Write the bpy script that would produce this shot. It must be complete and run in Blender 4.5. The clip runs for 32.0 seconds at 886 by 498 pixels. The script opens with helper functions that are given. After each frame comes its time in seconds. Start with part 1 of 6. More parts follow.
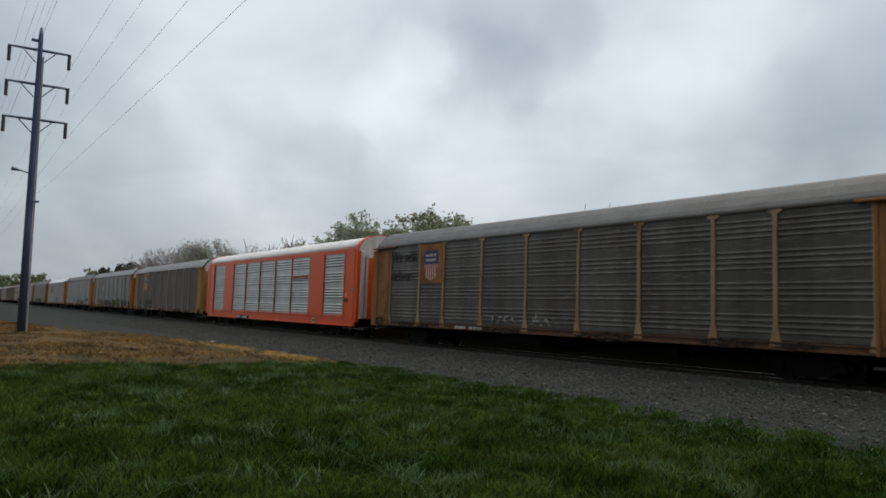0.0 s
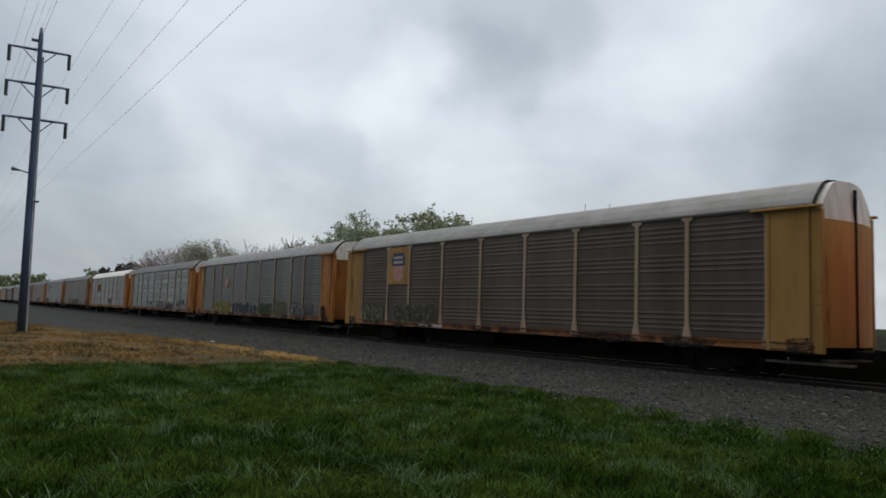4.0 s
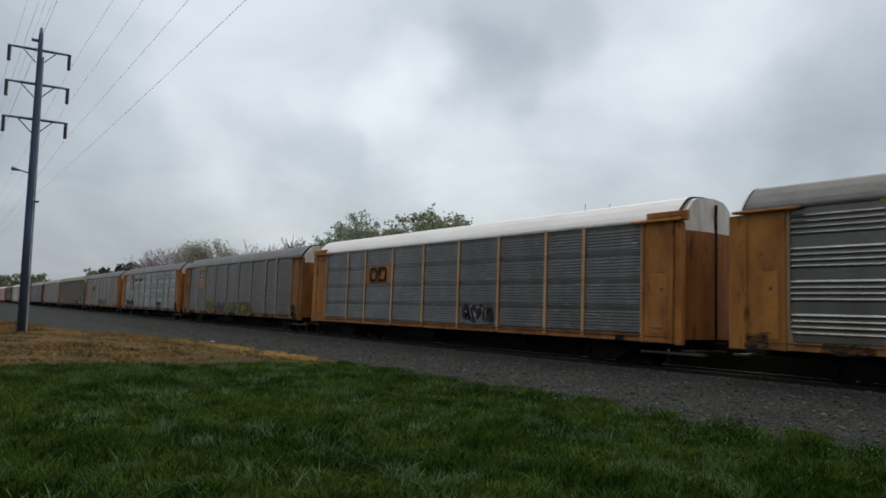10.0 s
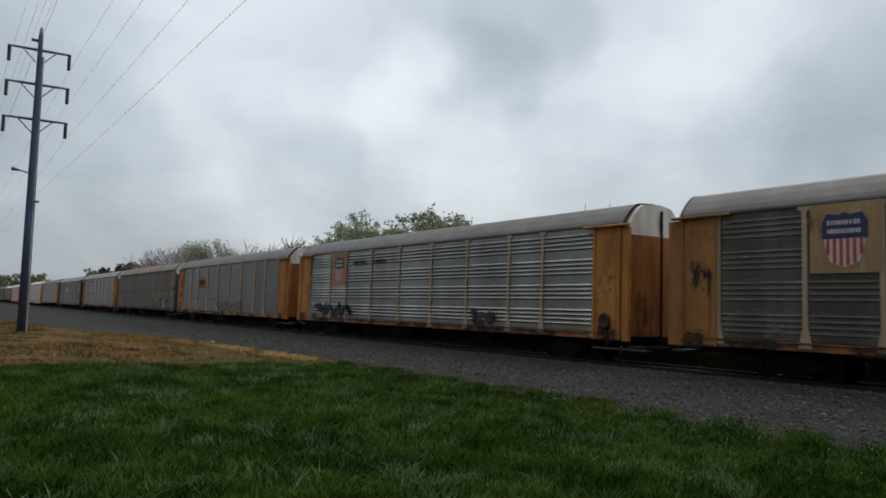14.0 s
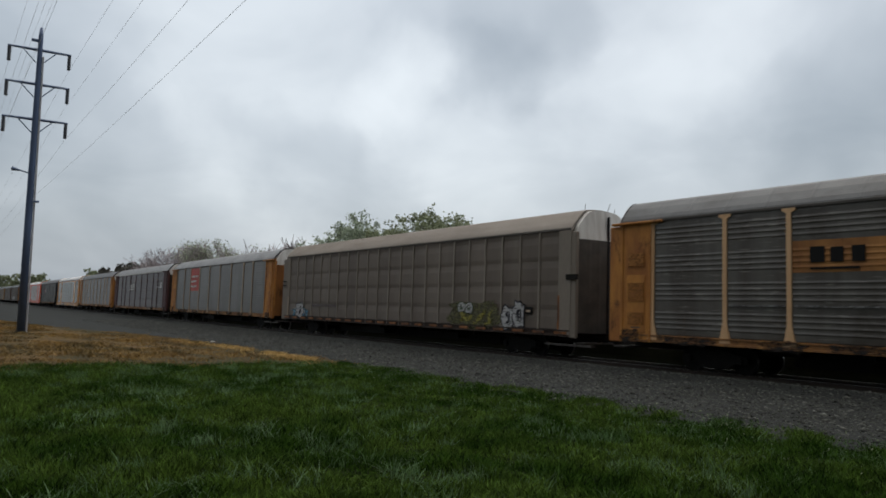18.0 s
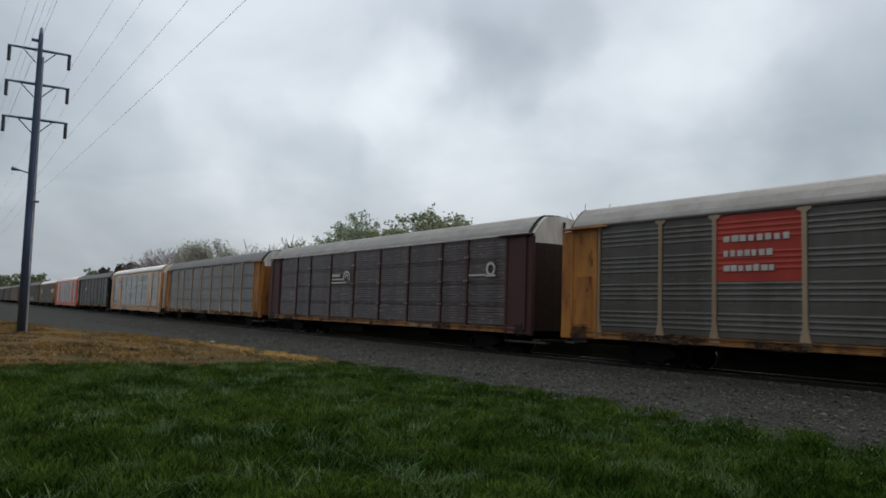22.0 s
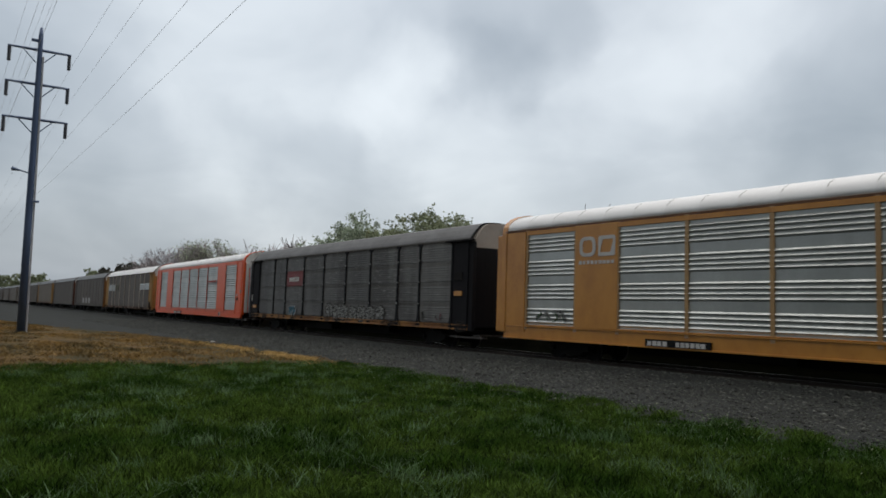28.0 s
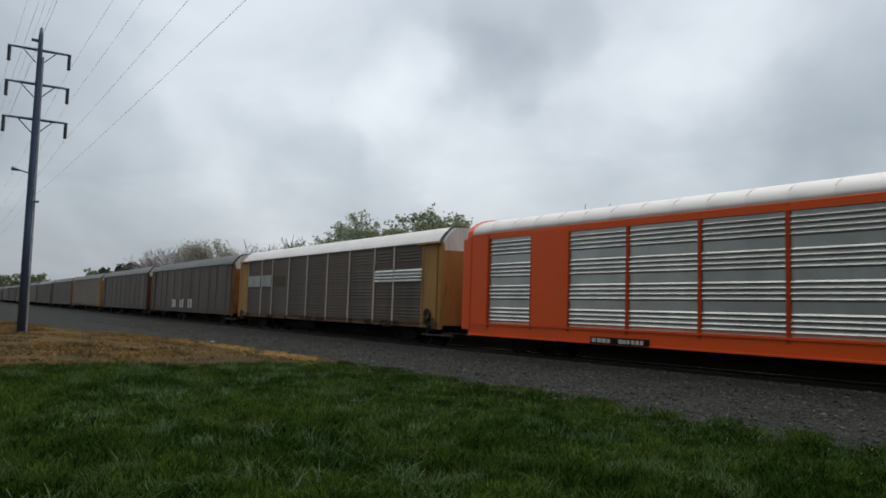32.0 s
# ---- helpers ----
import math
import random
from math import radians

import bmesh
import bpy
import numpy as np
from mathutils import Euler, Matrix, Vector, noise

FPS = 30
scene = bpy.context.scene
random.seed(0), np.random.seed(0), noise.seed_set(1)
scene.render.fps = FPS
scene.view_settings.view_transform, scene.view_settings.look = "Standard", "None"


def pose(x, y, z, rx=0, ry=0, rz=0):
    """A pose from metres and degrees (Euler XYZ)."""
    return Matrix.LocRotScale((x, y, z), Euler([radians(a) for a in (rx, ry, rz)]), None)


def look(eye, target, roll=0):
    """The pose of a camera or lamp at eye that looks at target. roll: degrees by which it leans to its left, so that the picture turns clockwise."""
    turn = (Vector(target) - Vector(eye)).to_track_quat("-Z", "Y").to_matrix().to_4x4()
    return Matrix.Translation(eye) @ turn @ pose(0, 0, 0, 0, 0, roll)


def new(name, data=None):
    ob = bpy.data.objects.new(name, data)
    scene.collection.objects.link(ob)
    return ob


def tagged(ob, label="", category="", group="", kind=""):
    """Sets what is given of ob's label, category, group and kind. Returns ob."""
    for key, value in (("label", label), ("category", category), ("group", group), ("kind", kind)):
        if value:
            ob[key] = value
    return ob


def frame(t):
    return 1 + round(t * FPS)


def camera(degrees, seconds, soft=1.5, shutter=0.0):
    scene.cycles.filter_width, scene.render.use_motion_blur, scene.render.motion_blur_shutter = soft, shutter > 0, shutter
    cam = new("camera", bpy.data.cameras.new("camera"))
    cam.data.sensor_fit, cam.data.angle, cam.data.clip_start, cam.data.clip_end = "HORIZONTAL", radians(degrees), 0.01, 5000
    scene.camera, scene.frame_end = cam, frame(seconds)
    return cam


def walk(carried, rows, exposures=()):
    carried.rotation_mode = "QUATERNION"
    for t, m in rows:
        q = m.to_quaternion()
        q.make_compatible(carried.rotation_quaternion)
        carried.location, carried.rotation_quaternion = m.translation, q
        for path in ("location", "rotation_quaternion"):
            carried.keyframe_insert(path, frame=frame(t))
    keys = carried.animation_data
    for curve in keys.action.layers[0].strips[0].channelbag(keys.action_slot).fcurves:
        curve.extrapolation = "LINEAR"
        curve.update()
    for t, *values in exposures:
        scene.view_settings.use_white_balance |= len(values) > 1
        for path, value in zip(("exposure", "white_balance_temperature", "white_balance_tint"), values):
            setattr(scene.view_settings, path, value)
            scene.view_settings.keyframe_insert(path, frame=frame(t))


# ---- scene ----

# The camera stands still beside a railway; rail top is z = 0, the train runs towards +x.
EYE = Vector((0.0, 0.0, 1.57))
YAW, PITCH, ROLL = radians(36.89), radians(5.114), 1.988
AIM = EYE + Vector((-math.cos(YAW) * math.cos(PITCH), math.sin(YAW) * math.cos(PITCH), math.sin(PITCH)))
cam = camera(63.4, 32.0, soft=1.7, shutter=0.14)
walk(cam, [(0, look(EYE, AIM, ROLL)), (32, look(EYE, AIM, ROLL))], exposures=[(0, 0.0), (32, 0.0)])

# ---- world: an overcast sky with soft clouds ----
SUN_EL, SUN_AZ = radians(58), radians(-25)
# GLOW and BEHIND: sky dimmed behind the camera so near sides stay dark
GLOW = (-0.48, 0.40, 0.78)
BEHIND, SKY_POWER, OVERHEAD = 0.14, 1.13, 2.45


def ray_through(x, y):
    """Direction of the sky spot at (x, y), in picture units 1568 x 882."""
    half = math.tan(radians(63.4) / 2)
    v = Vector(((2 * x / 1568 - 1) * half, (882 - 2 * y) / 1568 * half, -1))
    return (look(EYE, AIM, ROLL).to_3x3() @ v).normalized()


def build_world():
    world = bpy.data.worlds.new("overcast_sky")
    scene.world = world
    world.use_nodes = True
    nt = world.node_tree
    nt.nodes.clear()
    N, L = nt.nodes.new, nt.links.new
    out, bg = N("ShaderNodeOutputWorld"), N("ShaderNodeBackground")
    L(bg.outputs[0], out.inputs[0])
    sky = N("ShaderNodeTexSky")
    sky.sky_type, sky.sun_disc, sky.sun_elevation, sky.sun_rotation = "NISHITA", False, SUN_EL, SUN_AZ
    sky.air_density, sky.dust_density = 1.5, 3.0
    tc = N("ShaderNodeTexCoord")
    sep = N("ShaderNodeSeparateXYZ")
    L(tc.outputs["Generated"], sep.inputs[0])

    def math_node(op, a, b=None, clamp=False):
        n = N("ShaderNodeMath")
        n.operation, n.use_clamp = op, clamp
        for i, v in enumerate((a, b)):
            if v is None:
                continue
            if isinstance(v, (int, float)):
                n.inputs[i].default_value = v
            else:
                L(v, n.inputs[i])
        return n.outputs[0]

    # clouds lie on a flat layer: x and y over the height
    up = math_node("ADD", math_node("MAXIMUM", sep.outputs[2], 0.0), 0.40)
    comb = N("ShaderNodeCombineXYZ")
    L(math_node("DIVIDE", sep.outputs[0], up), comb.inputs[0])
    L(math_node("DIVIDE", sep.outputs[1], up), comb.inputs[1])
    big, small = N("ShaderNodeTexNoise"), N("ShaderNodeTexNoise")
    for n, sc, det, ro in ((big, 1.1, 4, 0.45), (small, 3.2, 4, 0.5)):
        n.inputs["Scale"].default_value, n.inputs["Detail"].default_value = sc, det
        n.inputs["Roughness"].default_value = ro
        n.inputs["Distortion"].default_value = 0.4
        L(comb.outputs[0], n.inputs["Vector"])
    v = math_node("ADD", math_node("MULTIPLY", big.outputs[0], 0.60), math_node("MULTIPLY", small.outputs[0], 0.30))
    v = math_node("ADD", v, 0.06)
    # large soft brighter and darker masses of cloud, their edges pulled about
    warp, pull, bent = N("ShaderNodeTexNoise"), N("ShaderNodeVectorMath"), N("ShaderNodeVectorMath")
    warp.inputs["Scale"].default_value, warp.inputs["Detail"].default_value = 7.0, 4
    L(tc.outputs["Generated"], warp.inputs["Vector"])
    pull.operation = "MULTIPLY_ADD"
    pull.inputs[1].default_value, pull.inputs[2].default_value = (0.16, 0.16, 0.16), (-0.08, -0.08, -0.08)
    L(warp.outputs["Color"], pull.inputs[0])
    bent.operation = "ADD"
    L(tc.outputs["Generated"], bent.inputs[0])
    L(pull.outputs[0], bent.inputs[1])
    unit = N("ShaderNodeVectorMath")
    unit.operation = "NORMALIZE"
    L(bent.outputs[0], unit.inputs[0])
    for x, y, cosw, amp in MASSES:
        d = ray_through(x, y)
        dot = N("ShaderNodeVectorMath")
        dot.operation = "DOT_PRODUCT"
        dot.inputs[1].default_value = d
        L(unit.outputs[0], dot.inputs[0])
        m = N("ShaderNodeMapRange")
        m.interpolation_type = "SMOOTHSTEP"
        m.inputs["From Min"].default_value, m.inputs["From Max"].default_value = cosw, 1.0
        m.inputs["To Min"].default_value, m.inputs["To Max"].default_value = 0.0, amp
        L(dot.outputs["Value"], m.inputs["Value"])
        v = math_node("ADD", v, m.outputs[0])
    # the hidden sun stands ahead, behind the train: the sky behind the camera is dimmed to darken the near sides
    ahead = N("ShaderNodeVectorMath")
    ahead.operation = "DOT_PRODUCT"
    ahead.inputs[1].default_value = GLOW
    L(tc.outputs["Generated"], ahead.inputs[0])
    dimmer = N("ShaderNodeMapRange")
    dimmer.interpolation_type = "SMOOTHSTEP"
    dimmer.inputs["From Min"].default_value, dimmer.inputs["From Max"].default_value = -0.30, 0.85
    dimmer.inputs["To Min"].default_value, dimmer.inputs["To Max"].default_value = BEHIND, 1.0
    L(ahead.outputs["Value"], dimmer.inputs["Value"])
    ramp = N("ShaderNodeValToRGB")
    el = ramp.color_ramp.elements
    el[0].position, el[0].color = 0.2, (0.245, 0.29, 0.34, 1)
    el[1].position, el[1].color = 0.85, (0.815, 0.865, 0.90, 1)
    e = el.new(0.5)
    e.color = (0.465, 0.512, 0.562, 1)
    L(v, ramp.inputs[0])
    high = N("ShaderNodeMapRange")
    high.interpolation_type = "SMOOTHSTEP"
    high.inputs["From Min"].default_value, high.inputs["From Max"].default_value = 0.38, 0.85
    L(sep.outputs[2], high.inputs["Value"])
    veil = N("ShaderNodeMix")
    veil.data_type = "RGBA"
    L(high.outputs[0], veil.inputs[0])
    L(ramp.outputs[0], veil.inputs["A"])
    veil.inputs["B"].default_value = (0.56, 0.535, 0.50, 1)
    # thin daylight behind the cloud
    blue = N("ShaderNodeMix")
    blue.data_type, blue.blend_type = "RGBA", "ADD"
    dim = N("ShaderNodeMix")
    dim.data_type = "RGBA"
    dim.inputs[0].default_value = 0.012
    dim.inputs["A"].default_value = (0, 0, 0, 1)
    L(sky.outputs[0], dim.inputs["B"])
    blue.inputs[0].default_value = 1.0
    L(veil.outputs["Result"], blue.inputs["A"])
    L(dim.outputs["Result"], blue.inputs["B"])
    L(blue.outputs["Result"], bg.inputs[0])
    # an overcast sky is brightest overhead
    over = N("ShaderNodeMapRange")
    over.interpolation_type = "SMOOTHSTEP"
    over.inputs["From Min"].default_value, over.inputs["From Max"].default_value = 0.36, 1.0
    over.inputs["To Min"].default_value, over.inputs["To Max"].default_value = 1.0, OVERHEAD
    L(sep.outputs[2], over.inputs["Value"])
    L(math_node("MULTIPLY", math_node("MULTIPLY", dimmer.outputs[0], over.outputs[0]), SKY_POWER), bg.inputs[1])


# soft cloud masses ahead: where, cosine of their half width, how much brighter or darker
# the masses at the edges also carry the lens's corner darkening
MASSES = ((700, 165, 0.9955, 0.10), (770, 200, 0.991, 0.05), (1180, 210, 0.985, 0.09), (1050, 150, 0.992, 0.05), (1300, 60, 0.99, 0.05), (420, 60, 0.985, 0.06),
          (260, 330, 0.985, 0.04), (150, 150, 0.98, 0.02), (900, 340, 0.99, 0.05), (780, 60, 0.9925, -0.11), (930, 50, 0.9925, -0.14), (1000, 90, 0.996, -0.04),
          (880, 130, 0.996, -0.07), (330, 225, 0.9965, -0.05), (450, 270, 0.9965, -0.05), (570, 310, 0.9965, -0.06), (680, 340, 0.997, -0.05), (330, 335, 0.9955, 0.06), (490, 385, 0.9965, 0.05), (1400, 270, 0.988, -0.06),
          (1540, 180, 0.99, -0.07), (1300, 300, 0.996, -0.05), (60, 350, 0.97, -0.10), (30, 60, 0.98, -0.09), (20, 440, 0.96, -0.12), (330, 440, 0.985, -0.05), (1560, 60, 0.985, -0.08), (1510, 300, 0.99, -0.03), (700, 420, 0.985, -0.04))
build_world()
sun_data = bpy.data.lights.new("sun", "SUN")
sun_data.energy, sun_data.angle, sun_data.color = 0.4, radians(45), (1.0, 0.97, 0.93)
sun = new("sun", sun_data)
sun.matrix_world = look((-20, 60, 60), (-20 - math.sin(SUN_AZ), 60 - math.cos(SUN_AZ), 60 - math.tan(SUN_EL)))

# ---- materials ----
def rgba(c):
    return (*c, 1.0)


def surface(name, base, second=None, third=None, scale=3.0, stretch=(1, 1, 1), rough=0.6, metal=0.0, bump=0.15, fine=40.0,
            spread=0.3, island=0.0, obj=0.0, rust=None, rust_amount=0.0, gloss=0.5, thin=0.0, worn=0.0, chip_glints=None, chip_glint_amount=0.0):
    """A weathered surface: two colours mixed by large stains, a third by fine grain, relief by the grain, and rust patches."""
    mat = bpy.data.materials.new(name)
    mat.use_nodes = True
    nt = mat.node_tree
    N, L = nt.nodes.new, nt.links.new
    bsdf = nt.nodes["Principled BSDF"]
    bsdf.inputs["Roughness"].default_value, bsdf.inputs["Metallic"].default_value = rough, metal
    bsdf.inputs["Specular IOR Level"].default_value = gloss
    tc, mp = N("ShaderNodeTexCoord"), N("ShaderNodeMapping")
    L(tc.outputs["Object"], mp.inputs["Vector"])
    mp.inputs["Scale"].default_value = stretch
    info = N("ShaderNodeObjectInfo")
    shift = N("ShaderNodeVectorMath")
    shift.operation = "ADD"
    L(mp.outputs[0], shift.inputs[0])
    spreadv = N("ShaderNodeMath")
    spreadv.operation = "MULTIPLY"
    L(info.outputs["Random"], spreadv.inputs[0])
    spreadv.inputs[1].default_value = 37.0
    L(spreadv.outputs[0], shift.inputs[1])
    n1, n2 = N("ShaderNodeTexNoise"), N("ShaderNodeTexNoise")
    for n, sc, det in ((n1, scale, 5), (n2, fine, 4)):
        n.inputs["Scale"].default_value, n.inputs["Detail"].default_value = sc, det
        n.inputs["Roughness"].default_value = 0.6
        L(shift.outputs[0], n.inputs["Vector"])
    mr = N("ShaderNodeMapRange")
    mr.inputs["From Min"].default_value, mr.inputs["From Max"].default_value = 0.5 - spread * 0.4, 0.5 + spread * 0.4
    L(n1.outputs[0], mr.inputs["Value"])
    second, third = second or tuple(c * 0.7 for c in base), third or tuple(c * 0.75 for c in base)
    colour = None
    for fac, col in ((mr.outputs[0], second), (None, third)):
        m = N("ShaderNodeMix")
        m.data_type = "RGBA"
        if colour is None:
            m.inputs["A"].default_value = rgba(base)
        else:
            L(colour, m.inputs["A"])
        m.inputs["B"].default_value = rgba(col)
        if fac is None:
            f = N("ShaderNodeMapRange")
            f.inputs["From Min"].default_value, f.inputs["From Max"].default_value = 0.4, 0.75
            f.inputs["To Max"].default_value = 0.7
            L(n2.outputs[0], f.inputs["Value"])
            fac = f.outputs[0]
        L(fac, m.inputs[0])
        colour = m.outputs["Result"]
    if rust:
        n3 = N("ShaderNodeTexNoise")
        n3.inputs["Scale"].default_value, n3.inputs["Detail"].default_value = scale * 1.7, 7
        n3.inputs["Roughness"].default_value = 0.7
        L(shift.outputs[0], n3.inputs["Vector"])
        f = N("ShaderNodeMapRange")
        f.inputs["From Min"].default_value, f.inputs["From Max"].default_value = 0.66 - rust_amount, 0.74 - rust_amount * 0.6
        f.inputs["To Max"].default_value = 0.85
        L(n3.outputs[0], f.inputs["Value"])
        m = N("ShaderNodeMix")
        m.data_type = "RGBA"
        L(f.outputs[0], m.inputs[0])
        L(colour, m.inputs["A"])
        m.inputs["B"].default_value = rgba(rust)
        colour = m.outputs["Result"]
    if chip_glints:
        # dashes along the pressed ridges: worn paint, with broken highlights put in as colour
        cm, n4, f, m = N("ShaderNodeMapping"), N("ShaderNodeTexNoise"), N("ShaderNodeMapRange"), N("ShaderNodeMix")
        cm.inputs["Scale"].default_value = (1.6, 1.0, 17.0)
        L(tc.outputs["Object"], cm.inputs["Vector"])
        add = N("ShaderNodeVectorMath")
        add.operation = "ADD"
        L(cm.outputs[0], add.inputs[0])
        L(spreadv.outputs[0], add.inputs[1])
        L(add.outputs[0], n4.inputs["Vector"])
        n4.inputs["Scale"].default_value, n4.inputs["Detail"].default_value, n4.inputs["Roughness"].default_value = 1.1, 5, 0.6
        f.inputs["From Min"].default_value, f.inputs["From Max"].default_value = 0.60 - chip_glint_amount, 0.72 - chip_glint_amount
        f.inputs["To Max"].default_value = 0.75
        L(n4.outputs[0], f.inputs["Value"])
        m.data_type = "RGBA"
        L(f.outputs[0], m.inputs[0])
        L(colour, m.inputs["A"])
        m.inputs["B"].default_value = rgba(chip_glints)
        colour = m.outputs["Result"]
    if island or obj:
        src = N("ShaderNodeNewGeometry").outputs["Random Per Island"] if island else info.outputs["Random"]
        k = island or obj
        f = N("ShaderNodeMapRange")
        f.inputs["To Min"].default_value, f.inputs["To Max"].default_value = 1 - k, 1 + k
        L(src, f.inputs["Value"])
        m = N("ShaderNodeMix")
        m.data_type, m.blend_type = "RGBA", "MULTIPLY"
        m.inputs[0].default_value = 1.0
        L(colour, m.inputs["A"])
        L(f.outputs[0], m.inputs["B"])
        colour = m.outputs["Result"]
    L(colour, bsdf.inputs["Base Color"])
    if worn:
        wn, wm, tr, mx = N("ShaderNodeTexNoise"), N("ShaderNodeMapping"), N("ShaderNodeBsdfTransparent"), N("ShaderNodeMixShader")
        wm.inputs["Scale"].default_value = (1.3, 1.0, 4.5)
        L(tc.outputs["Object"], wm.inputs["Vector"])
        L(wm.outputs[0], wn.inputs["Vector"])
        wn.inputs["Scale"].default_value, wn.inputs["Detail"].default_value, wn.inputs["Roughness"].default_value = 2.4, 6, 0.65
        f = N("ShaderNodeMapRange")
        f.inputs["From Min"].default_value, f.inputs["From Max"].default_value = 0.36 + worn * 0.2, 0.46 + worn * 0.3
        f.inputs["To Min"].default_value, f.inputs["To Max"].default_value = 0.15, 0.95
        L(wn.outputs[0], f.inputs["Value"])
        L(f.outputs[0], mx.inputs[0])
        L(tr.outputs[0], mx.inputs[1])
        L(bsdf.outputs[0], mx.inputs[2])
        L(mx.outputs[0], nt.nodes["Material Output"].inputs["Surface"])
    if thin:
        tl, mix = N("ShaderNodeBsdfTranslucent"), N("ShaderNodeMixShader")
        L(colour, tl.inputs["Color"])
        mix.inputs[0].default_value = thin
        L(bsdf.outputs[0], mix.inputs[1])
        L(tl.outputs[0], mix.inputs[2])
        L(mix.outputs[0], nt.nodes["Material Output"].inputs["Surface"])
    if bump:
        b = N("ShaderNodeBump")
        b.inputs["Strength"].default_value, b.inputs["Distance"].default_value = bump, 0.02
        L(n2.outputs[0], b.inputs["Height"])
        L(b.outputs[0], bsdf.inputs["Normal"])
    return mat


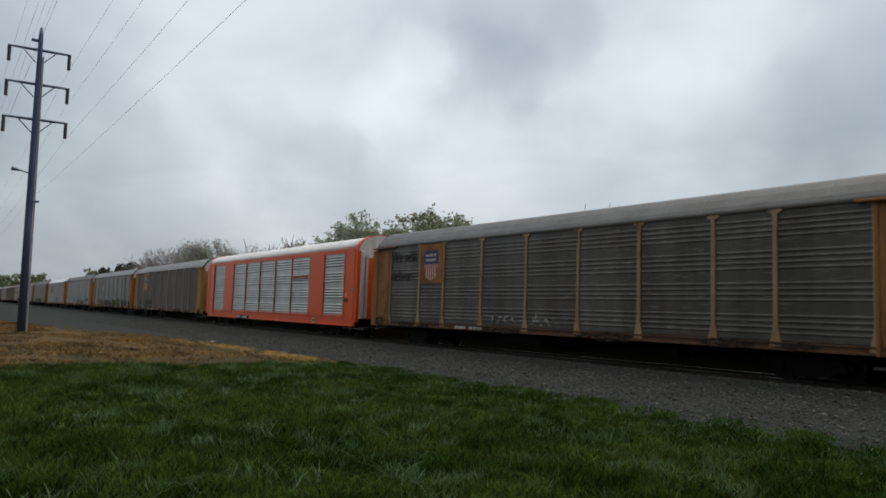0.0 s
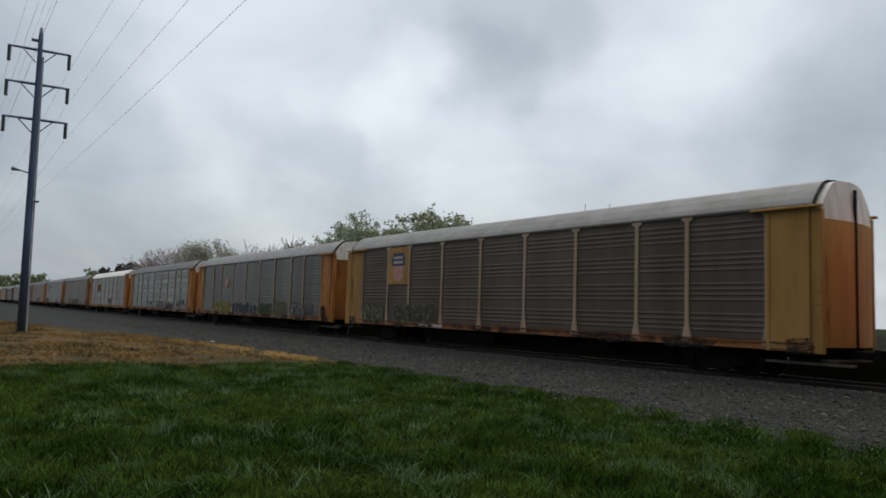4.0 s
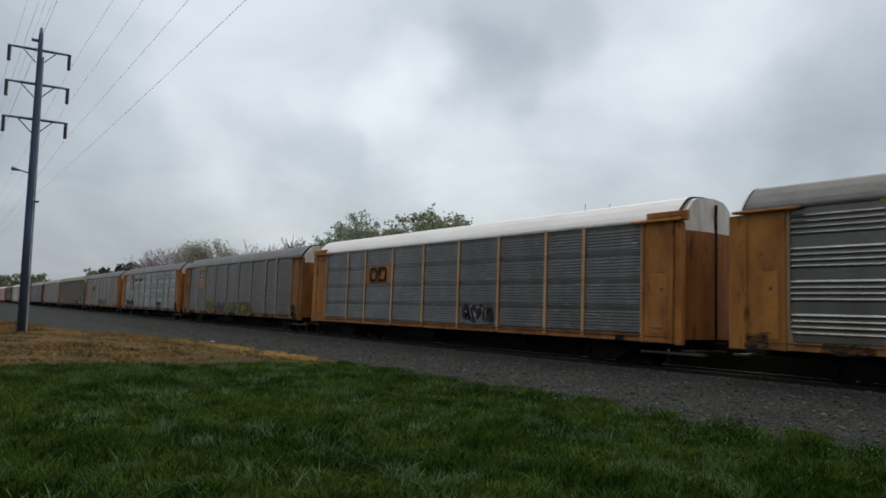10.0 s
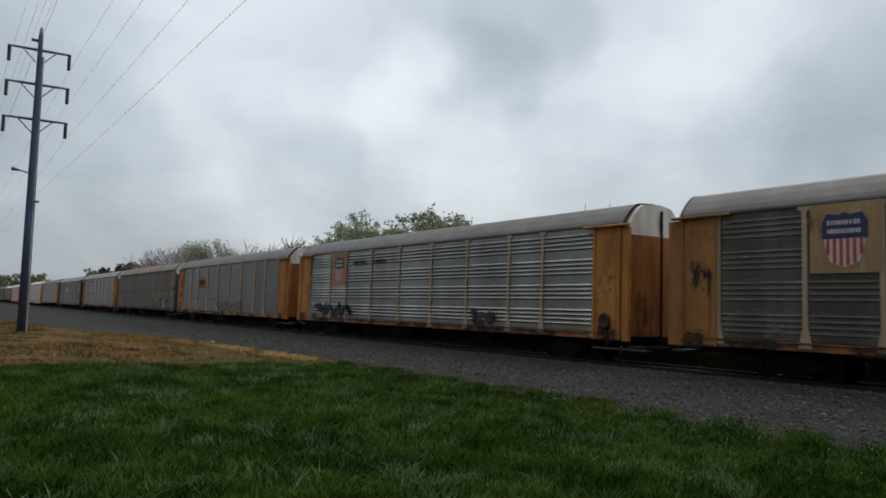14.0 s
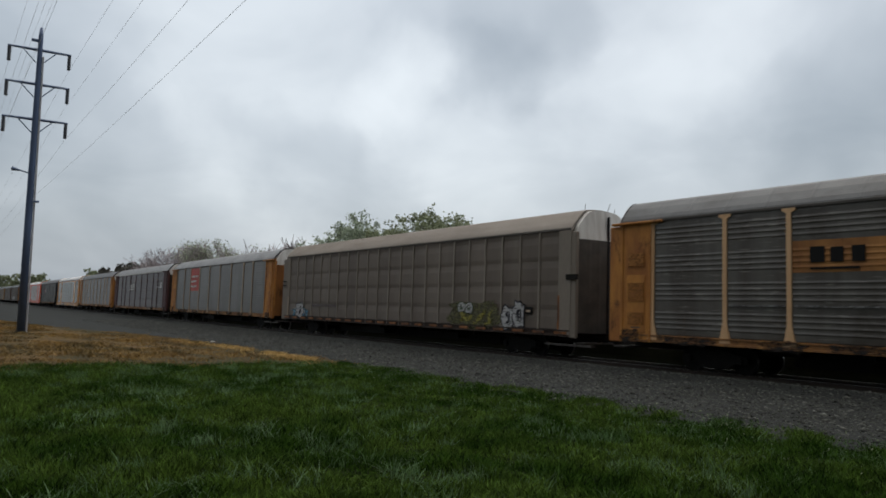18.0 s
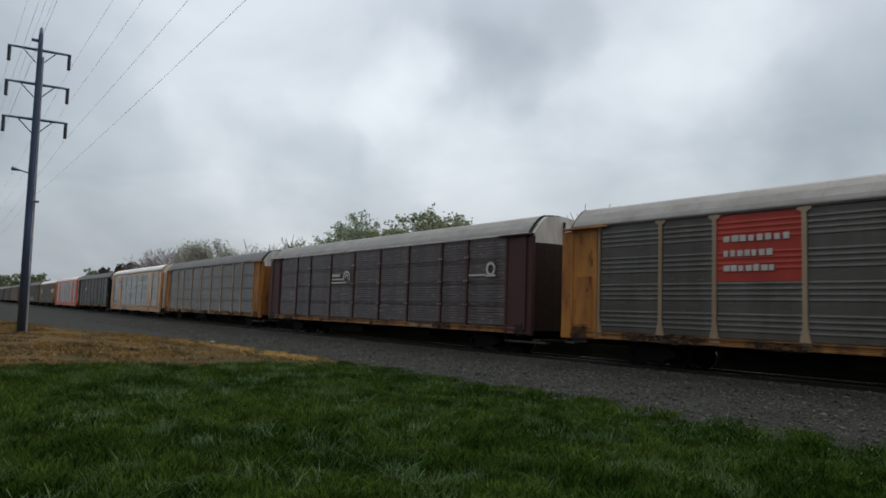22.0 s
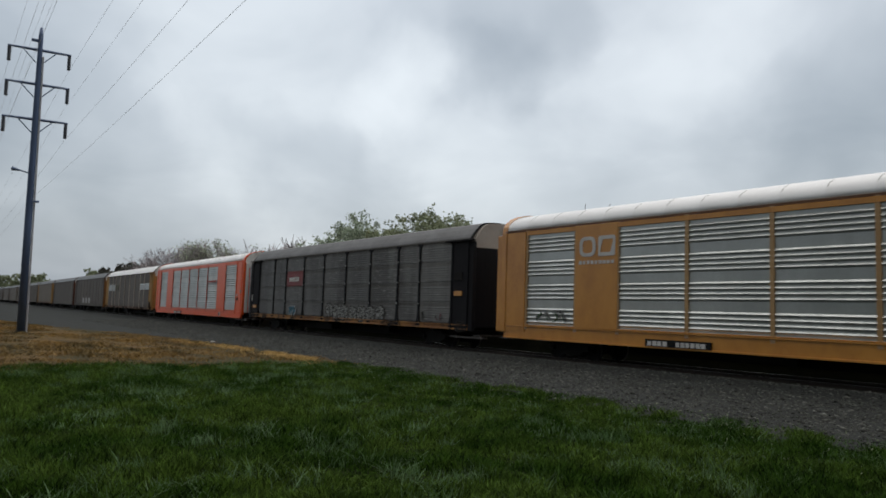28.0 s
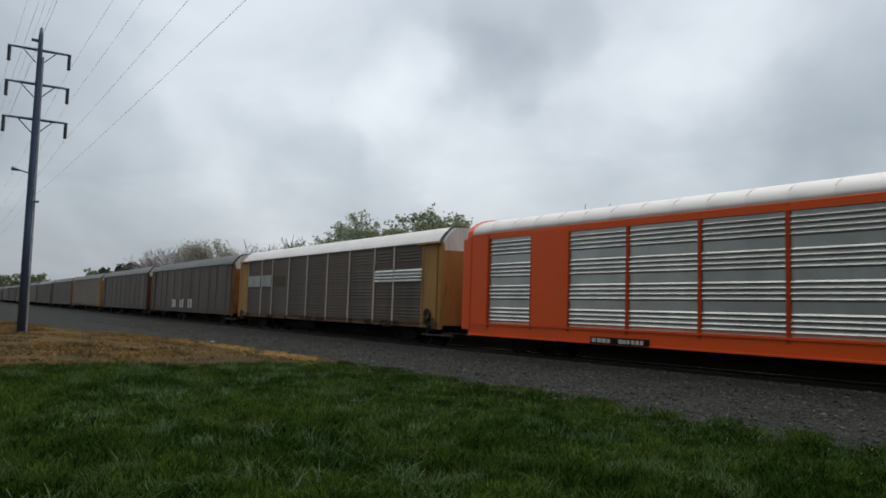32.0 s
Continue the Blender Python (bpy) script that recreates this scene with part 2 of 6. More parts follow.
STREAK = (0.6, 0.6, 0.12)
RUST = (0.07, 0.028, 0.014)
M = {
    "yellow": surface("weathered_yellow_paint", (0.54, 0.245, 0.055), (0.30, 0.118, 0.036), (0.42, 0.175, 0.042), 1.6, (0.8, 0.8, 0.30), 0.6, rust=RUST, rust_amount=0.105, spread=0.30, bump=0.3, fine=14.0, gloss=0.3),
    "yellow_dirty": surface("grimy_yellow_paint", (0.40, 0.19, 0.06), (0.20, 0.088, 0.034), (0.30, 0.135, 0.042), 1.7, (0.8, 0.8, 0.30), 0.65, rust=RUST, rust_amount=0.10, spread=0.35, bump=0.3, fine=14.0, gloss=0.3),
    "yellow_door": surface("sooty_yellow_door_paint", (0.40, 0.165, 0.04), (0.19, 0.075, 0.026), (0.30, 0.115, 0.032), 1.3, (0.9, 0.9, 0.22), 0.65, rust=(0.03, 0.015, 0.009), rust_amount=0.13, spread=0.35, bump=0.3, fine=14.0, gloss=0.3),
    "yellow_clean": surface("clean_yellow_paint", (0.60, 0.275, 0.05), (0.48, 0.205, 0.038), (0.56, 0.25, 0.045), 1.6, (0.8, 0.8, 0.5), 0.27, bump=0.1, fine=12.0, gloss=1.0),
    "old_amber": surface("worn_amber_paint", (0.30, 0.125, 0.03), (0.42, 0.19, 0.05), (0.20, 0.08, 0.025), 2.2, (1, 1, 0.6), 0.6, worn=0.25, gloss=0.3),
    "pale_post": surface("chalky_pale_post_paint", (0.64, 0.56, 0.47), (0.48, 0.40, 0.33), None, 1.6, STREAK, 0.6, rust=RUST, rust_amount=0.03),
    "gold_post": surface("dull_golden_post_paint", (0.46, 0.29, 0.13), (0.38, 0.22, 0.09), None, 1.5, STREAK, 0.35, gloss=0.8),
    "tan_post": surface("faded_tan_paint", (0.48, 0.375, 0.27), (0.35, 0.25, 0.165), None, 1.6, STREAK, 0.55, rust=RUST, rust_amount=0.05),
    "orange": surface("bright_orange_paint", (0.86, 0.105, 0.007), (0.78, 0.115, 0.018), (0.80, 0.09, 0.005), 0.9, (0.8, 0.8, 0.6), 0.33, gloss=0.45),
    "orange_post": surface("dull_red_orange_paint", (0.55, 0.07, 0.015), (0.45, 0.06, 0.018), None, 1.5, STREAK, 0.6, gloss=0.12),
    "maroon": surface("faded_brown_paint", (0.090, 0.026, 0.027), (0.055, 0.019, 0.020), None, 1.2, STREAK, 0.6, rust=(0.11, 0.07, 0.06), rust_amount=0.02),
    "black": surface("dull_black_paint", (0.007, 0.007, 0.010), (0.013, 0.013, 0.015), None, 1.2, STREAK, 0.7, gloss=0.2),
    "tan": surface("dusty_tan_paint", (0.235, 0.205, 0.17), (0.175, 0.148, 0.12), None, 0.9, STREAK, 0.65, rust=(0.12, 0.09, 0.07), rust_amount=0.03),
    "tan_rib": surface("dusty_pale_rib_paint", (0.28, 0.25, 0.21), (0.20, 0.17, 0.14), None, 1.4, STREAK, 0.65),
    "peach_post": surface("sun_bleached_orange_post_paint", (0.72, 0.47, 0.26), (0.56, 0.33, 0.16), None, 2.0, STREAK, 0.55, rust=RUST, rust_amount=0.05, gloss=0.5),
    "bright": surface("clean_galvanised_steel", (0.62, 0.645, 0.63), (0.50, 0.52, 0.505), None, 1.4, (0.6, 0.6, 0.4), 0.36, 0.85, 0.03, obj=0.06),
    "silver": surface("dulled_galvanised_steel", (0.335, 0.345, 0.33), (0.215, 0.22, 0.208), None, 0.9, STREAK, 0.33, 0.8, 0.08, obj=0.1, chip_glints=(0.50, 0.505, 0.49), chip_glint_amount=0.0),
    "grey": surface("dirty_galvanised_steel", (0.125, 0.122, 0.112), (0.070, 0.063, 0.054), None, 0.9, STREAK, 0.34, 0.2, 0.1, gloss=0.95, obj=0.14, spread=0.24, rust=(0.11, 0.07, 0.045), rust_amount=0.03, chip_glints=(0.20, 0.195, 0.18), chip_glint_amount=0.02),
    "dark": surface("grimy_galvanised_steel", (0.118, 0.112, 0.100), (0.056, 0.046, 0.037), None, 1.0, STREAK, 0.36, 0.25, 0.1, gloss=0.85, spread=0.22, obj=0.14, rust=(0.10, 0.058, 0.036), rust_amount=0.03, chip_glints=(0.26, 0.245, 0.22), chip_glint_amount=0.02),
    "dark_chip": surface("chipped_dark_grey_steel", (0.122, 0.125, 0.125), (0.060, 0.060, 0.059), None, 1.6, (0.6, 0.6, 0.25), 0.34, 0.2, 0.1, gloss=1.0, obj=0.15, chip_glints=(0.36, 0.355, 0.345), chip_glint_amount=0.02, rust=(0.09, 0.05, 0.03), rust_amount=0.02),
    "brown_dark": surface("dark_road_grime_on_steel", (0.122, 0.099, 0.079), (0.078, 0.060, 0.047), None, 0.9, STREAK, 0.55, 0.2, 0.1, obj=0.1),
    "sign_orange": surface("faded_orange_sign_paint", (0.42, 0.20, 0.11), (0.33, 0.17, 0.10), None, 1.5, STREAK, 0.6),
    "brown": surface("road_grimed_brown_steel", (0.185, 0.157, 0.130), (0.125, 0.102, 0.083), None, 0.9, STREAK, 0.55, 0.2, 0.1, obj=0.08),
    "maroon_panel": surface("grimy_brown_steel", (0.068, 0.048, 0.046), (0.029, 0.016, 0.017), (0.056, 0.031, 0.031), 0.9, (1.2, 0.6, 0.10), 0.4, 0.2, 0.1, gloss=0.8, obj=0.25, spread=0.18, chip_glints=(0.24, 0.22, 0.215), chip_glint_amount=0.035),
    "black_panel": surface("sooty_grey_steel", (0.135, 0.133, 0.125), (0.060, 0.057, 0.052), None, 0.9, STREAK, 0.5, 0.4, 0.1, spread=0.22, obj=0.18, chip_glints=(0.28, 0.275, 0.26), chip_glint_amount=0.03),
    "roof_white": surface("white_roof_paint", (0.84, 0.85, 0.86), (0.74, 0.75, 0.76), None, 0.7, (0.5, 1.5, 1.5), 0.5),
    "roof_grey": surface("dull_grey_roof_sheet", (0.125, 0.132, 0.136), (0.078, 0.080, 0.082), (0.10, 0.104, 0.106), 1.3, (0.7, 1.2, 1.2), 0.5, 0.05, gloss=0.35, rust=(0.09, 0.075, 0.065), rust_amount=0.03),
    "roof_light": surface("light_grey_roof_sheet", (0.25, 0.258, 0.262), (0.175, 0.177, 0.177), None, 1.3, (0.7, 1.2, 1.2), 0.5, 0.03, gloss=0.4),
    "roof_dark": surface("sooty_roof_sheet", (0.115, 0.117, 0.12), (0.075, 0.075, 0.075), None, 1.3, (0.7, 1.2, 1.2), 0.6, 0.1),
    "soot": surface("black_grease_and_gap_patch", (0.014, 0.011, 0.009), (0.03, 0.018, 0.012), None, 3, (1, 1, 1), 0.7, worn=0.6),
    "roof_tan": surface("dusty_tan_roof_sheet", (0.36, 0.32, 0.28), (0.28, 0.245, 0.21), None, 0.7, (0.5, 1.5, 1.5), 0.6),
    "white_old": surface("streaked_white_paint", (0.74, 0.74, 0.72), (0.52, 0.50, 0.47), None, 2.0, (1.5, 1.5, 0.15), 0.55),
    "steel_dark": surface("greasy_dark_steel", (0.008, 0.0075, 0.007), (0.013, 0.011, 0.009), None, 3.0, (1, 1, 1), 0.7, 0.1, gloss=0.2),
    "board": surface("worn_grey_running_board", (0.11, 0.10, 0.095), (0.05, 0.045, 0.04), None, 3.0, (1, 1, 1), 0.5, 0.3),
    "rust_red": surface("rusty_red_brown_steel", (0.13, 0.035, 0.018), (0.08, 0.026, 0.016), None, 1.5, STREAK, 0.6),
    "sill": surface("rust_stained_yellow_paint", (0.33, 0.13, 0.035), (0.12, 0.045, 0.019), None, 1.3, (0.6, 1, 0.4), 0.65, rust=(0.035, 0.015, 0.009), rust_amount=0.19, spread=0.24),
    "post_yellow": surface("dusty_yellow_post_paint", (0.45, 0.315, 0.18), (0.33, 0.205, 0.10), None, 2.4, STREAK, 0.65, rust=RUST, rust_amount=0.095, gloss=0.3),
    "khaki": surface("faded_khaki_yellow_paint", (0.47, 0.275, 0.085), (0.33, 0.18, 0.06), None, 2.0, STREAK, 0.65, rust=RUST, rust_amount=0.07, gloss=0.3),
    "sill_patchy": surface("patchy_yellow_and_soot_paint", (0.42, 0.205, 0.055), (0.22, 0.09, 0.03), None, 0.9, (0.8, 1, 0.4), 0.65, rust=(0.02, 0.015, 0.012), rust_amount=0.19),
    "shadow_rail": surface("dark_shadow_edge", (0.06, 0.055, 0.05), (0.09, 0.08, 0.07), None, 2.0, (0.4, 1, 1), 0.7),
    "brown_rail": surface("brown_painted_edge", (0.15, 0.065, 0.025), (0.10, 0.045, 0.02), None, 2.0, (0.4, 1, 1), 0.6),
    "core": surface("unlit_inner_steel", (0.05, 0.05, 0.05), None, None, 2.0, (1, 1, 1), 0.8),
    "tread": surface("polished_steel_tread", (0.35, 0.34, 0.33), (0.25, 0.24, 0.23), None, 4.0, (1, 1, 1), 0.35, 0.9),
    "rail": surface("rusty_rail_steel", (0.05, 0.036, 0.027), (0.035, 0.026, 0.02), None, 3.0, (1, 1, 1), 0.6, 0.3),
    "wood": surface("creosoted_tie_wood", (0.025, 0.021, 0.018), (0.04, 0.034, 0.028), None, 4.0, (0.3, 3, 3), 0.85, obj=0.2),
    "pole": surface("blue_grey_weathered_steel", (0.11, 0.165, 0.29), (0.08, 0.12, 0.22), None, 2.0, (1, 1, 0.2), 0.5, 0.2),
    "conduit": surface("pale_grey_edge_strip", (0.55, 0.56, 0.60), (0.45, 0.46, 0.5), None, 3.0, (1, 1, 1), 0.5),
    "insulator": surface("dark_grey_porcelain", (0.07, 0.08, 0.10), None, None, 6.0, (1, 1, 1), 0.3),
    "wire": surface("weathered_aluminium_wire", (0.72, 0.73, 0.75), (0.62, 0.63, 0.65), None, 6.0, (1, 1, 1), 0.5, 0.0, bump=0),
    "lawn": surface("lawn_soil", (0.010, 0.018, 0.003), (0.015, 0.024, 0.005), (0.007, 0.012, 0.003), 0.7, (1, 1, 1), 0.95, fine=9, bump=0.6, gloss=0.05),
    "grass_pale": surface("dewy_grass_tips", (0.13, 0.215, 0.10), (0.07, 0.135, 0.045), None, 0.5, (1, 1, 1), 0.6, fine=2.5, bump=0, island=0.4, gloss=0.2, thin=0.3),
    "grass": surface("fresh_grass_blades", (0.030, 0.068, 0.008), (0.078, 0.132, 0.022), (0.008, 0.022, 0.004), 0.6, (1, 1, 1), 0.7, fine=2.6, bump=0, island=0.9, spread=0.2, gloss=0.05, thin=0.3),
    "straw_bright": surface("bleached_straw", (0.60, 0.42, 0.17), (0.38, 0.24, 0.08), None, 0.6, (1, 1, 1), 0.8, fine=3, bump=0, island=0.4, gloss=0.1),
    "seed": surface("pale_seed_heads", (0.24, 0.28, 0.17), (0.16, 0.20, 0.10), None, 2, (1, 1, 1), 0.8, bump=0, island=0.4),
    "straw": surface("dry_straw_blades", (0.22, 0.128, 0.034), (0.05, 0.040, 0.014), (0.48, 0.32, 0.12), 0.40, (0.5, 1.8, 1), 0.8, fine=2.2, bump=0, island=0.5, spread=0.2, gloss=0.1),
    "dry_soil": surface("dry_grass_thatch", (0.085, 0.052, 0.018), (0.020, 0.021, 0.008), (0.15, 0.098, 0.038), 0.55, (0.5, 1.8, 1), 0.9, fine=9, bump=0.8, spread=0.14, gloss=0.1),
    "oily_shade": surface("oily_shaded_ballast", (0.007, 0.007, 0.0065), (0.011, 0.011, 0.010), None, 2.0, (1, 1, 1), 0.9, fine=22, bump=1.0, gloss=0.1),
    "bank_fill": surface("near_black_bank_fill", (0.009, 0.011, 0.006), (0.014, 0.014, 0.008), None, 1.0, (1, 1, 1), 0.95, fine=6, bump=1.0, gloss=0.05),
    "gravel": surface("grey_gravel_bed", (0.025, 0.028, 0.027), (0.016, 0.018, 0.017), (0.045, 0.049, 0.047), 0.35, (1, 1, 1), 0.9, fine=18, bump=1.0, gloss=0.1),
    "stone": surface("crushed_grey_stone", (0.062, 0.065, 0.057), (0.036, 0.038, 0.033), (0.16, 0.162, 0.15), 1.5, (1, 1, 1), 0.9, fine=9, bump=0.2, island=0.85, gloss=0.1),
    "rust_dark": surface("greasy_rusted_iron", (0.022, 0.014, 0.010), (0.04, 0.02, 0.012), None, 5.0, (1, 1, 1), 0.7, 0.1),
    "bark": surface("grey_brown_bark", (0.16, 0.14, 0.125), (0.10, 0.088, 0.078), None, 4.0, (1, 1, 0.3), 0.9, bump=0.5),
    "twig": surface("mauve_grey_twigs", (0.42, 0.375, 0.39), (0.32, 0.285, 0.295), None, 4.0, (1, 1, 0.3), 0.9, bump=0),
    "leaf_grey": surface("pale_grey_green_leaves", (0.46, 0.50, 0.40), (0.28, 0.32, 0.22), None, 0.8, (1, 1, 1), 0.6, bump=0, fine=6, island=0.5, gloss=0.15, thin=0.5),
    "leaf": surface("spring_green_leaves", (0.28, 0.34, 0.24), (0.42, 0.47, 0.38), None, 0.8, (1, 1, 1), 0.55, bump=0, fine=6, island=0.45, gloss=0.15, thin=0.5),
    "leaf_dark": surface("dark_green_leaves", (0.20, 0.235, 0.14), (0.28, 0.31, 0.20), None, 0.8, (1, 1, 1), 0.55, bump=0, fine=6, island=0.45, gloss=0.15, thin=0.5),
    "leaf_pale": surface("pale_blossom_leaves", (0.40, 0.42, 0.36), (0.24, 0.28, 0.17), None, 0.8, (1, 1, 1), 0.6, bump=0, fine=6, island=0.35, gloss=0.15, thin=0.5),
    "bud": surface("brownish_buds", (0.075, 0.080, 0.062), (0.11, 0.10, 0.085), None, 0.8, (1, 1, 1), 0.7, bump=0, fine=6, island=0.35),
    "red": surface("red_sign_paint", (0.52, 0.055, 0.035), (0.42, 0.045, 0.03), None, 1.5, STREAK, 0.5),
    "dark_red": surface("dull_red_sign_paint", (0.22, 0.03, 0.03), (0.16, 0.026, 0.026), None, 1.5, STREAK, 0.5),
    "blue": surface("navy_sign_paint", (0.03, 0.045, 0.15), (0.025, 0.035, 0.10), None, 1.5, STREAK, 0.5),
    "white": surface("white_sign_paint", (0.70, 0.69, 0.67), (0.55, 0.54, 0.52), None, 1.5, STREAK, 0.5),
    "ink": surface("black_sign_paint", (0.008, 0.008, 0.008), None, None, 1.5, STREAK, 0.6, gloss=0.2),
    "spray_white": surface("white_spray_paint", (0.52, 0.53, 0.54), (0.38, 0.39, 0.40), None, 3, (1, 1, 1), 0.6, worn=0.15),
    "spray_yellow": surface("yellow_spray_paint", (0.33, 0.30, 0.05), (0.22, 0.20, 0.04), None, 3, (1, 1, 1), 0.6, worn=0.3),
    "spray_green": surface("green_spray_paint", (0.032, 0.088, 0.022), (0.022, 0.06, 0.017), None, 3, (1, 1, 1), 0.6, worn=0.25),
    "spray_dark": surface("dark_blue_spray_paint", (0.012, 0.013, 0.024), (0.022, 0.022, 0.036), None, 3, (1, 1, 1), 0.6, worn=0.12),
    "spray_teal": surface("teal_spray_paint", (0.05, 0.20, 0.28), (0.035, 0.14, 0.20), None, 3, (1, 1, 1), 0.6, worn=0.2),
    "spray_moss": surface("pale_moss_green_spray_paint", (0.19, 0.23, 0.12), (0.13, 0.16, 0.08), None, 3, (1, 1, 1), 0.6, worn=0.3),
    "spray_blue": surface("light_blue_spray_paint", (0.16, 0.36, 0.50), (0.10, 0.25, 0.38), None, 3, (1, 1, 1), 0.6, worn=0.3),
    "spray_olive": surface("faded_olive_spray_paint", (0.13, 0.13, 0.05), (0.09, 0.09, 0.04), None, 3, (1, 1, 1), 0.6, worn=0.3),
    "spray_pale": surface("pale_spray_paint", (0.30, 0.31, 0.30), (0.20, 0.21, 0.20), None, 3, (1, 1, 1), 0.6, worn=0.3),
    "spray_grey": surface("faded_grey_spray_paint", (0.20, 0.20, 0.20), (0.14, 0.14, 0.14), None, 3, (1, 1, 1), 0.6, worn=0.3),
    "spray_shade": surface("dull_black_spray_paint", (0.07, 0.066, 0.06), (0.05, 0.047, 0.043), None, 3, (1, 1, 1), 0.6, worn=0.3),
    "spray_red": surface("dark_red_spray_paint", (0.16, 0.025, 0.035), (0.10, 0.02, 0.03), None, 3, (1, 1, 1), 0.6, worn=0.3),
    "paper": surface("crumpled_white_paper", (0.75, 0.75, 0.74), None, None, 6, (1, 1, 1), 0.7),
}


# ---- mesh helpers ----
def mesh_of(name, bm, material):
    me = bpy.data.meshes.new(name)
    bm.normal_update()
    bm.to_mesh(me)
    bm.free()
    me.materials.append(M[material])
    return me


def part(name, bm, material, parent, label="", at=(0, 0, 0), turn=0.0):
    """Links a bmesh, or a finished mesh, as one object under parent."""
    me = bm if isinstance(bm, bpy.types.Mesh) else mesh_of(name, bm, material)
    ob = new(name, me)
    ob.parent = parent
    ob.matrix_basis = pose(*at, 0, 0, turn)
    return tagged(ob, label)


def box(bm, x0, x1, y0, y1, z0, z1, bevel=0.0):
    m = Matrix.LocRotScale(((x0 + x1) / 2, (y0 + y1) / 2, (z0 + z1) / 2), None, (x1 - x0, y1 - y0, z1 - z0))
    r = bmesh.ops.create_cube(bm, size=1, matrix=m)
    if bevel:
        es = list({e for v in r["verts"] for e in v.link_edges})
        bmesh.ops.bevel(bm, geom=es, offset=bevel, segments=1, affect="EDGES")
    return bm


def boxes(*rows, bevel=0.0):
    bm = bmesh.new()
    for r in rows:
        box(bm, *r, bevel=bevel)
    return bm


def prism(bm, outline, axis, a, b):
    """A closed outline drawn in the plane across the axis ('x': (y, z), 'y': (x, z), 'z': (x, y)), extruded from a to b."""
    def place(p, d):
        return {"x": (d, p[0], p[1]), "y": (p[0], d, p[1]), "z": (p[0], p[1], d)}[axis]
    lo, hi = [bm.verts.new(place(p, a)) for p in outline], [bm.verts.new(place(p, b)) for p in outline]
    n = len(outline)
    for i in range(n):
        bm.faces.new((lo[i], lo[(i + 1) % n], hi[(i + 1) % n], hi[i]))
    bm.faces.new(list(reversed(lo)))
    bm.faces.new(hi)
    bmesh.ops.recalc_face_normals(bm, faces=bm.faces[:])
    return bm


def tube(bm, pts, radii, sides=6):
    rings = []
    for i, p in enumerate(pts):
        p = Vector(p)
        d = Vector(pts[min(i + 1, len(pts) - 1)]) - Vector(pts[max(i - 1, 0)])
        q = d.normalized().to_track_quat("Z", "Y")
        rings.append([bm.verts.new(p + q @ Vector((radii[i] * math.cos(a), radii[i] * math.sin(a), 0)))
                      for a in (2 * math.pi * k / sides for k in range(sides))])
    for r0, r1 in zip(rings, rings[1:]):
        for k in range(sides):
            bm.faces.new((r0[k], r0[(k + 1) % sides], r1[(k + 1) % sides], r1[k]))
    bm.faces.new(list(reversed(rings[0])))
    bm.faces.new(rings[-1])
    return bm


def arrays_to_mesh(name, verts, faces, material):
    """Verts (n, 3) and triangles (m, 3) from numpy arrays."""
    me = bpy.data.meshes.new(name)
    me.vertices.add(len(verts))
    me.vertices.foreach_set("co", np.asarray(verts, np.float32).ravel())
    me.loops.add(faces.size)
    me.loops.foreach_set("vertex_index", np.asarray(faces, np.int32).ravel())
    me.polygons.add(len(faces))
    me.polygons.foreach_set("loop_start", np.arange(len(faces), dtype=np.int32) * 3)
    me.update(calc_edges=True)
    me.validate()
    me.materials.append(M[material])
    return me


# ---- the line of the track: straight, then a long gentle bend ----
NEAR_SIDE, HALF = 20.08, 1.55
BEND, BEND_END = 0.0003, 60.0


def track_y(x):
    u = max(-x, 0.0)
    w = min(u, BEND_END)
    return NEAR_SIDE + HALF + BEND * (w * w + 2 * BEND_END * (u - w))


def track_slope(x):
    return -2 * BEND * min(max(-x, 0.0), BEND_END)


GROUND = -0.30


def strip(name, xs, offsets, material, wobble=0.0):
    """A band along the track: offsets are (distance from the centre line, height) across it."""
    bm = bmesh.new()
    rows = []
    for x in xs:
        y = track_y(x)
        rows.append([bm.verts.new((x, y + o + (noise.noise((x * 0.35, o, 3)) * wobble if i in (0, len(offsets) - 1) else 0), z))
                     for i, (o, z) in enumerate(offsets)])
    for a, b in zip(rows, rows[1:]):
        for i in range(len(offsets) - 1):
            bm.faces.new((a[i], b[i], b[i + 1], a[i + 1]))
    bmesh.ops.recalc_face_normals(bm, faces=bm.faces[:])
    if bm.faces[0].normal.z < 0:
        bmesh.ops.reverse_faces(bm, faces=bm.faces[:])
    return mesh_of(name, bm, material)


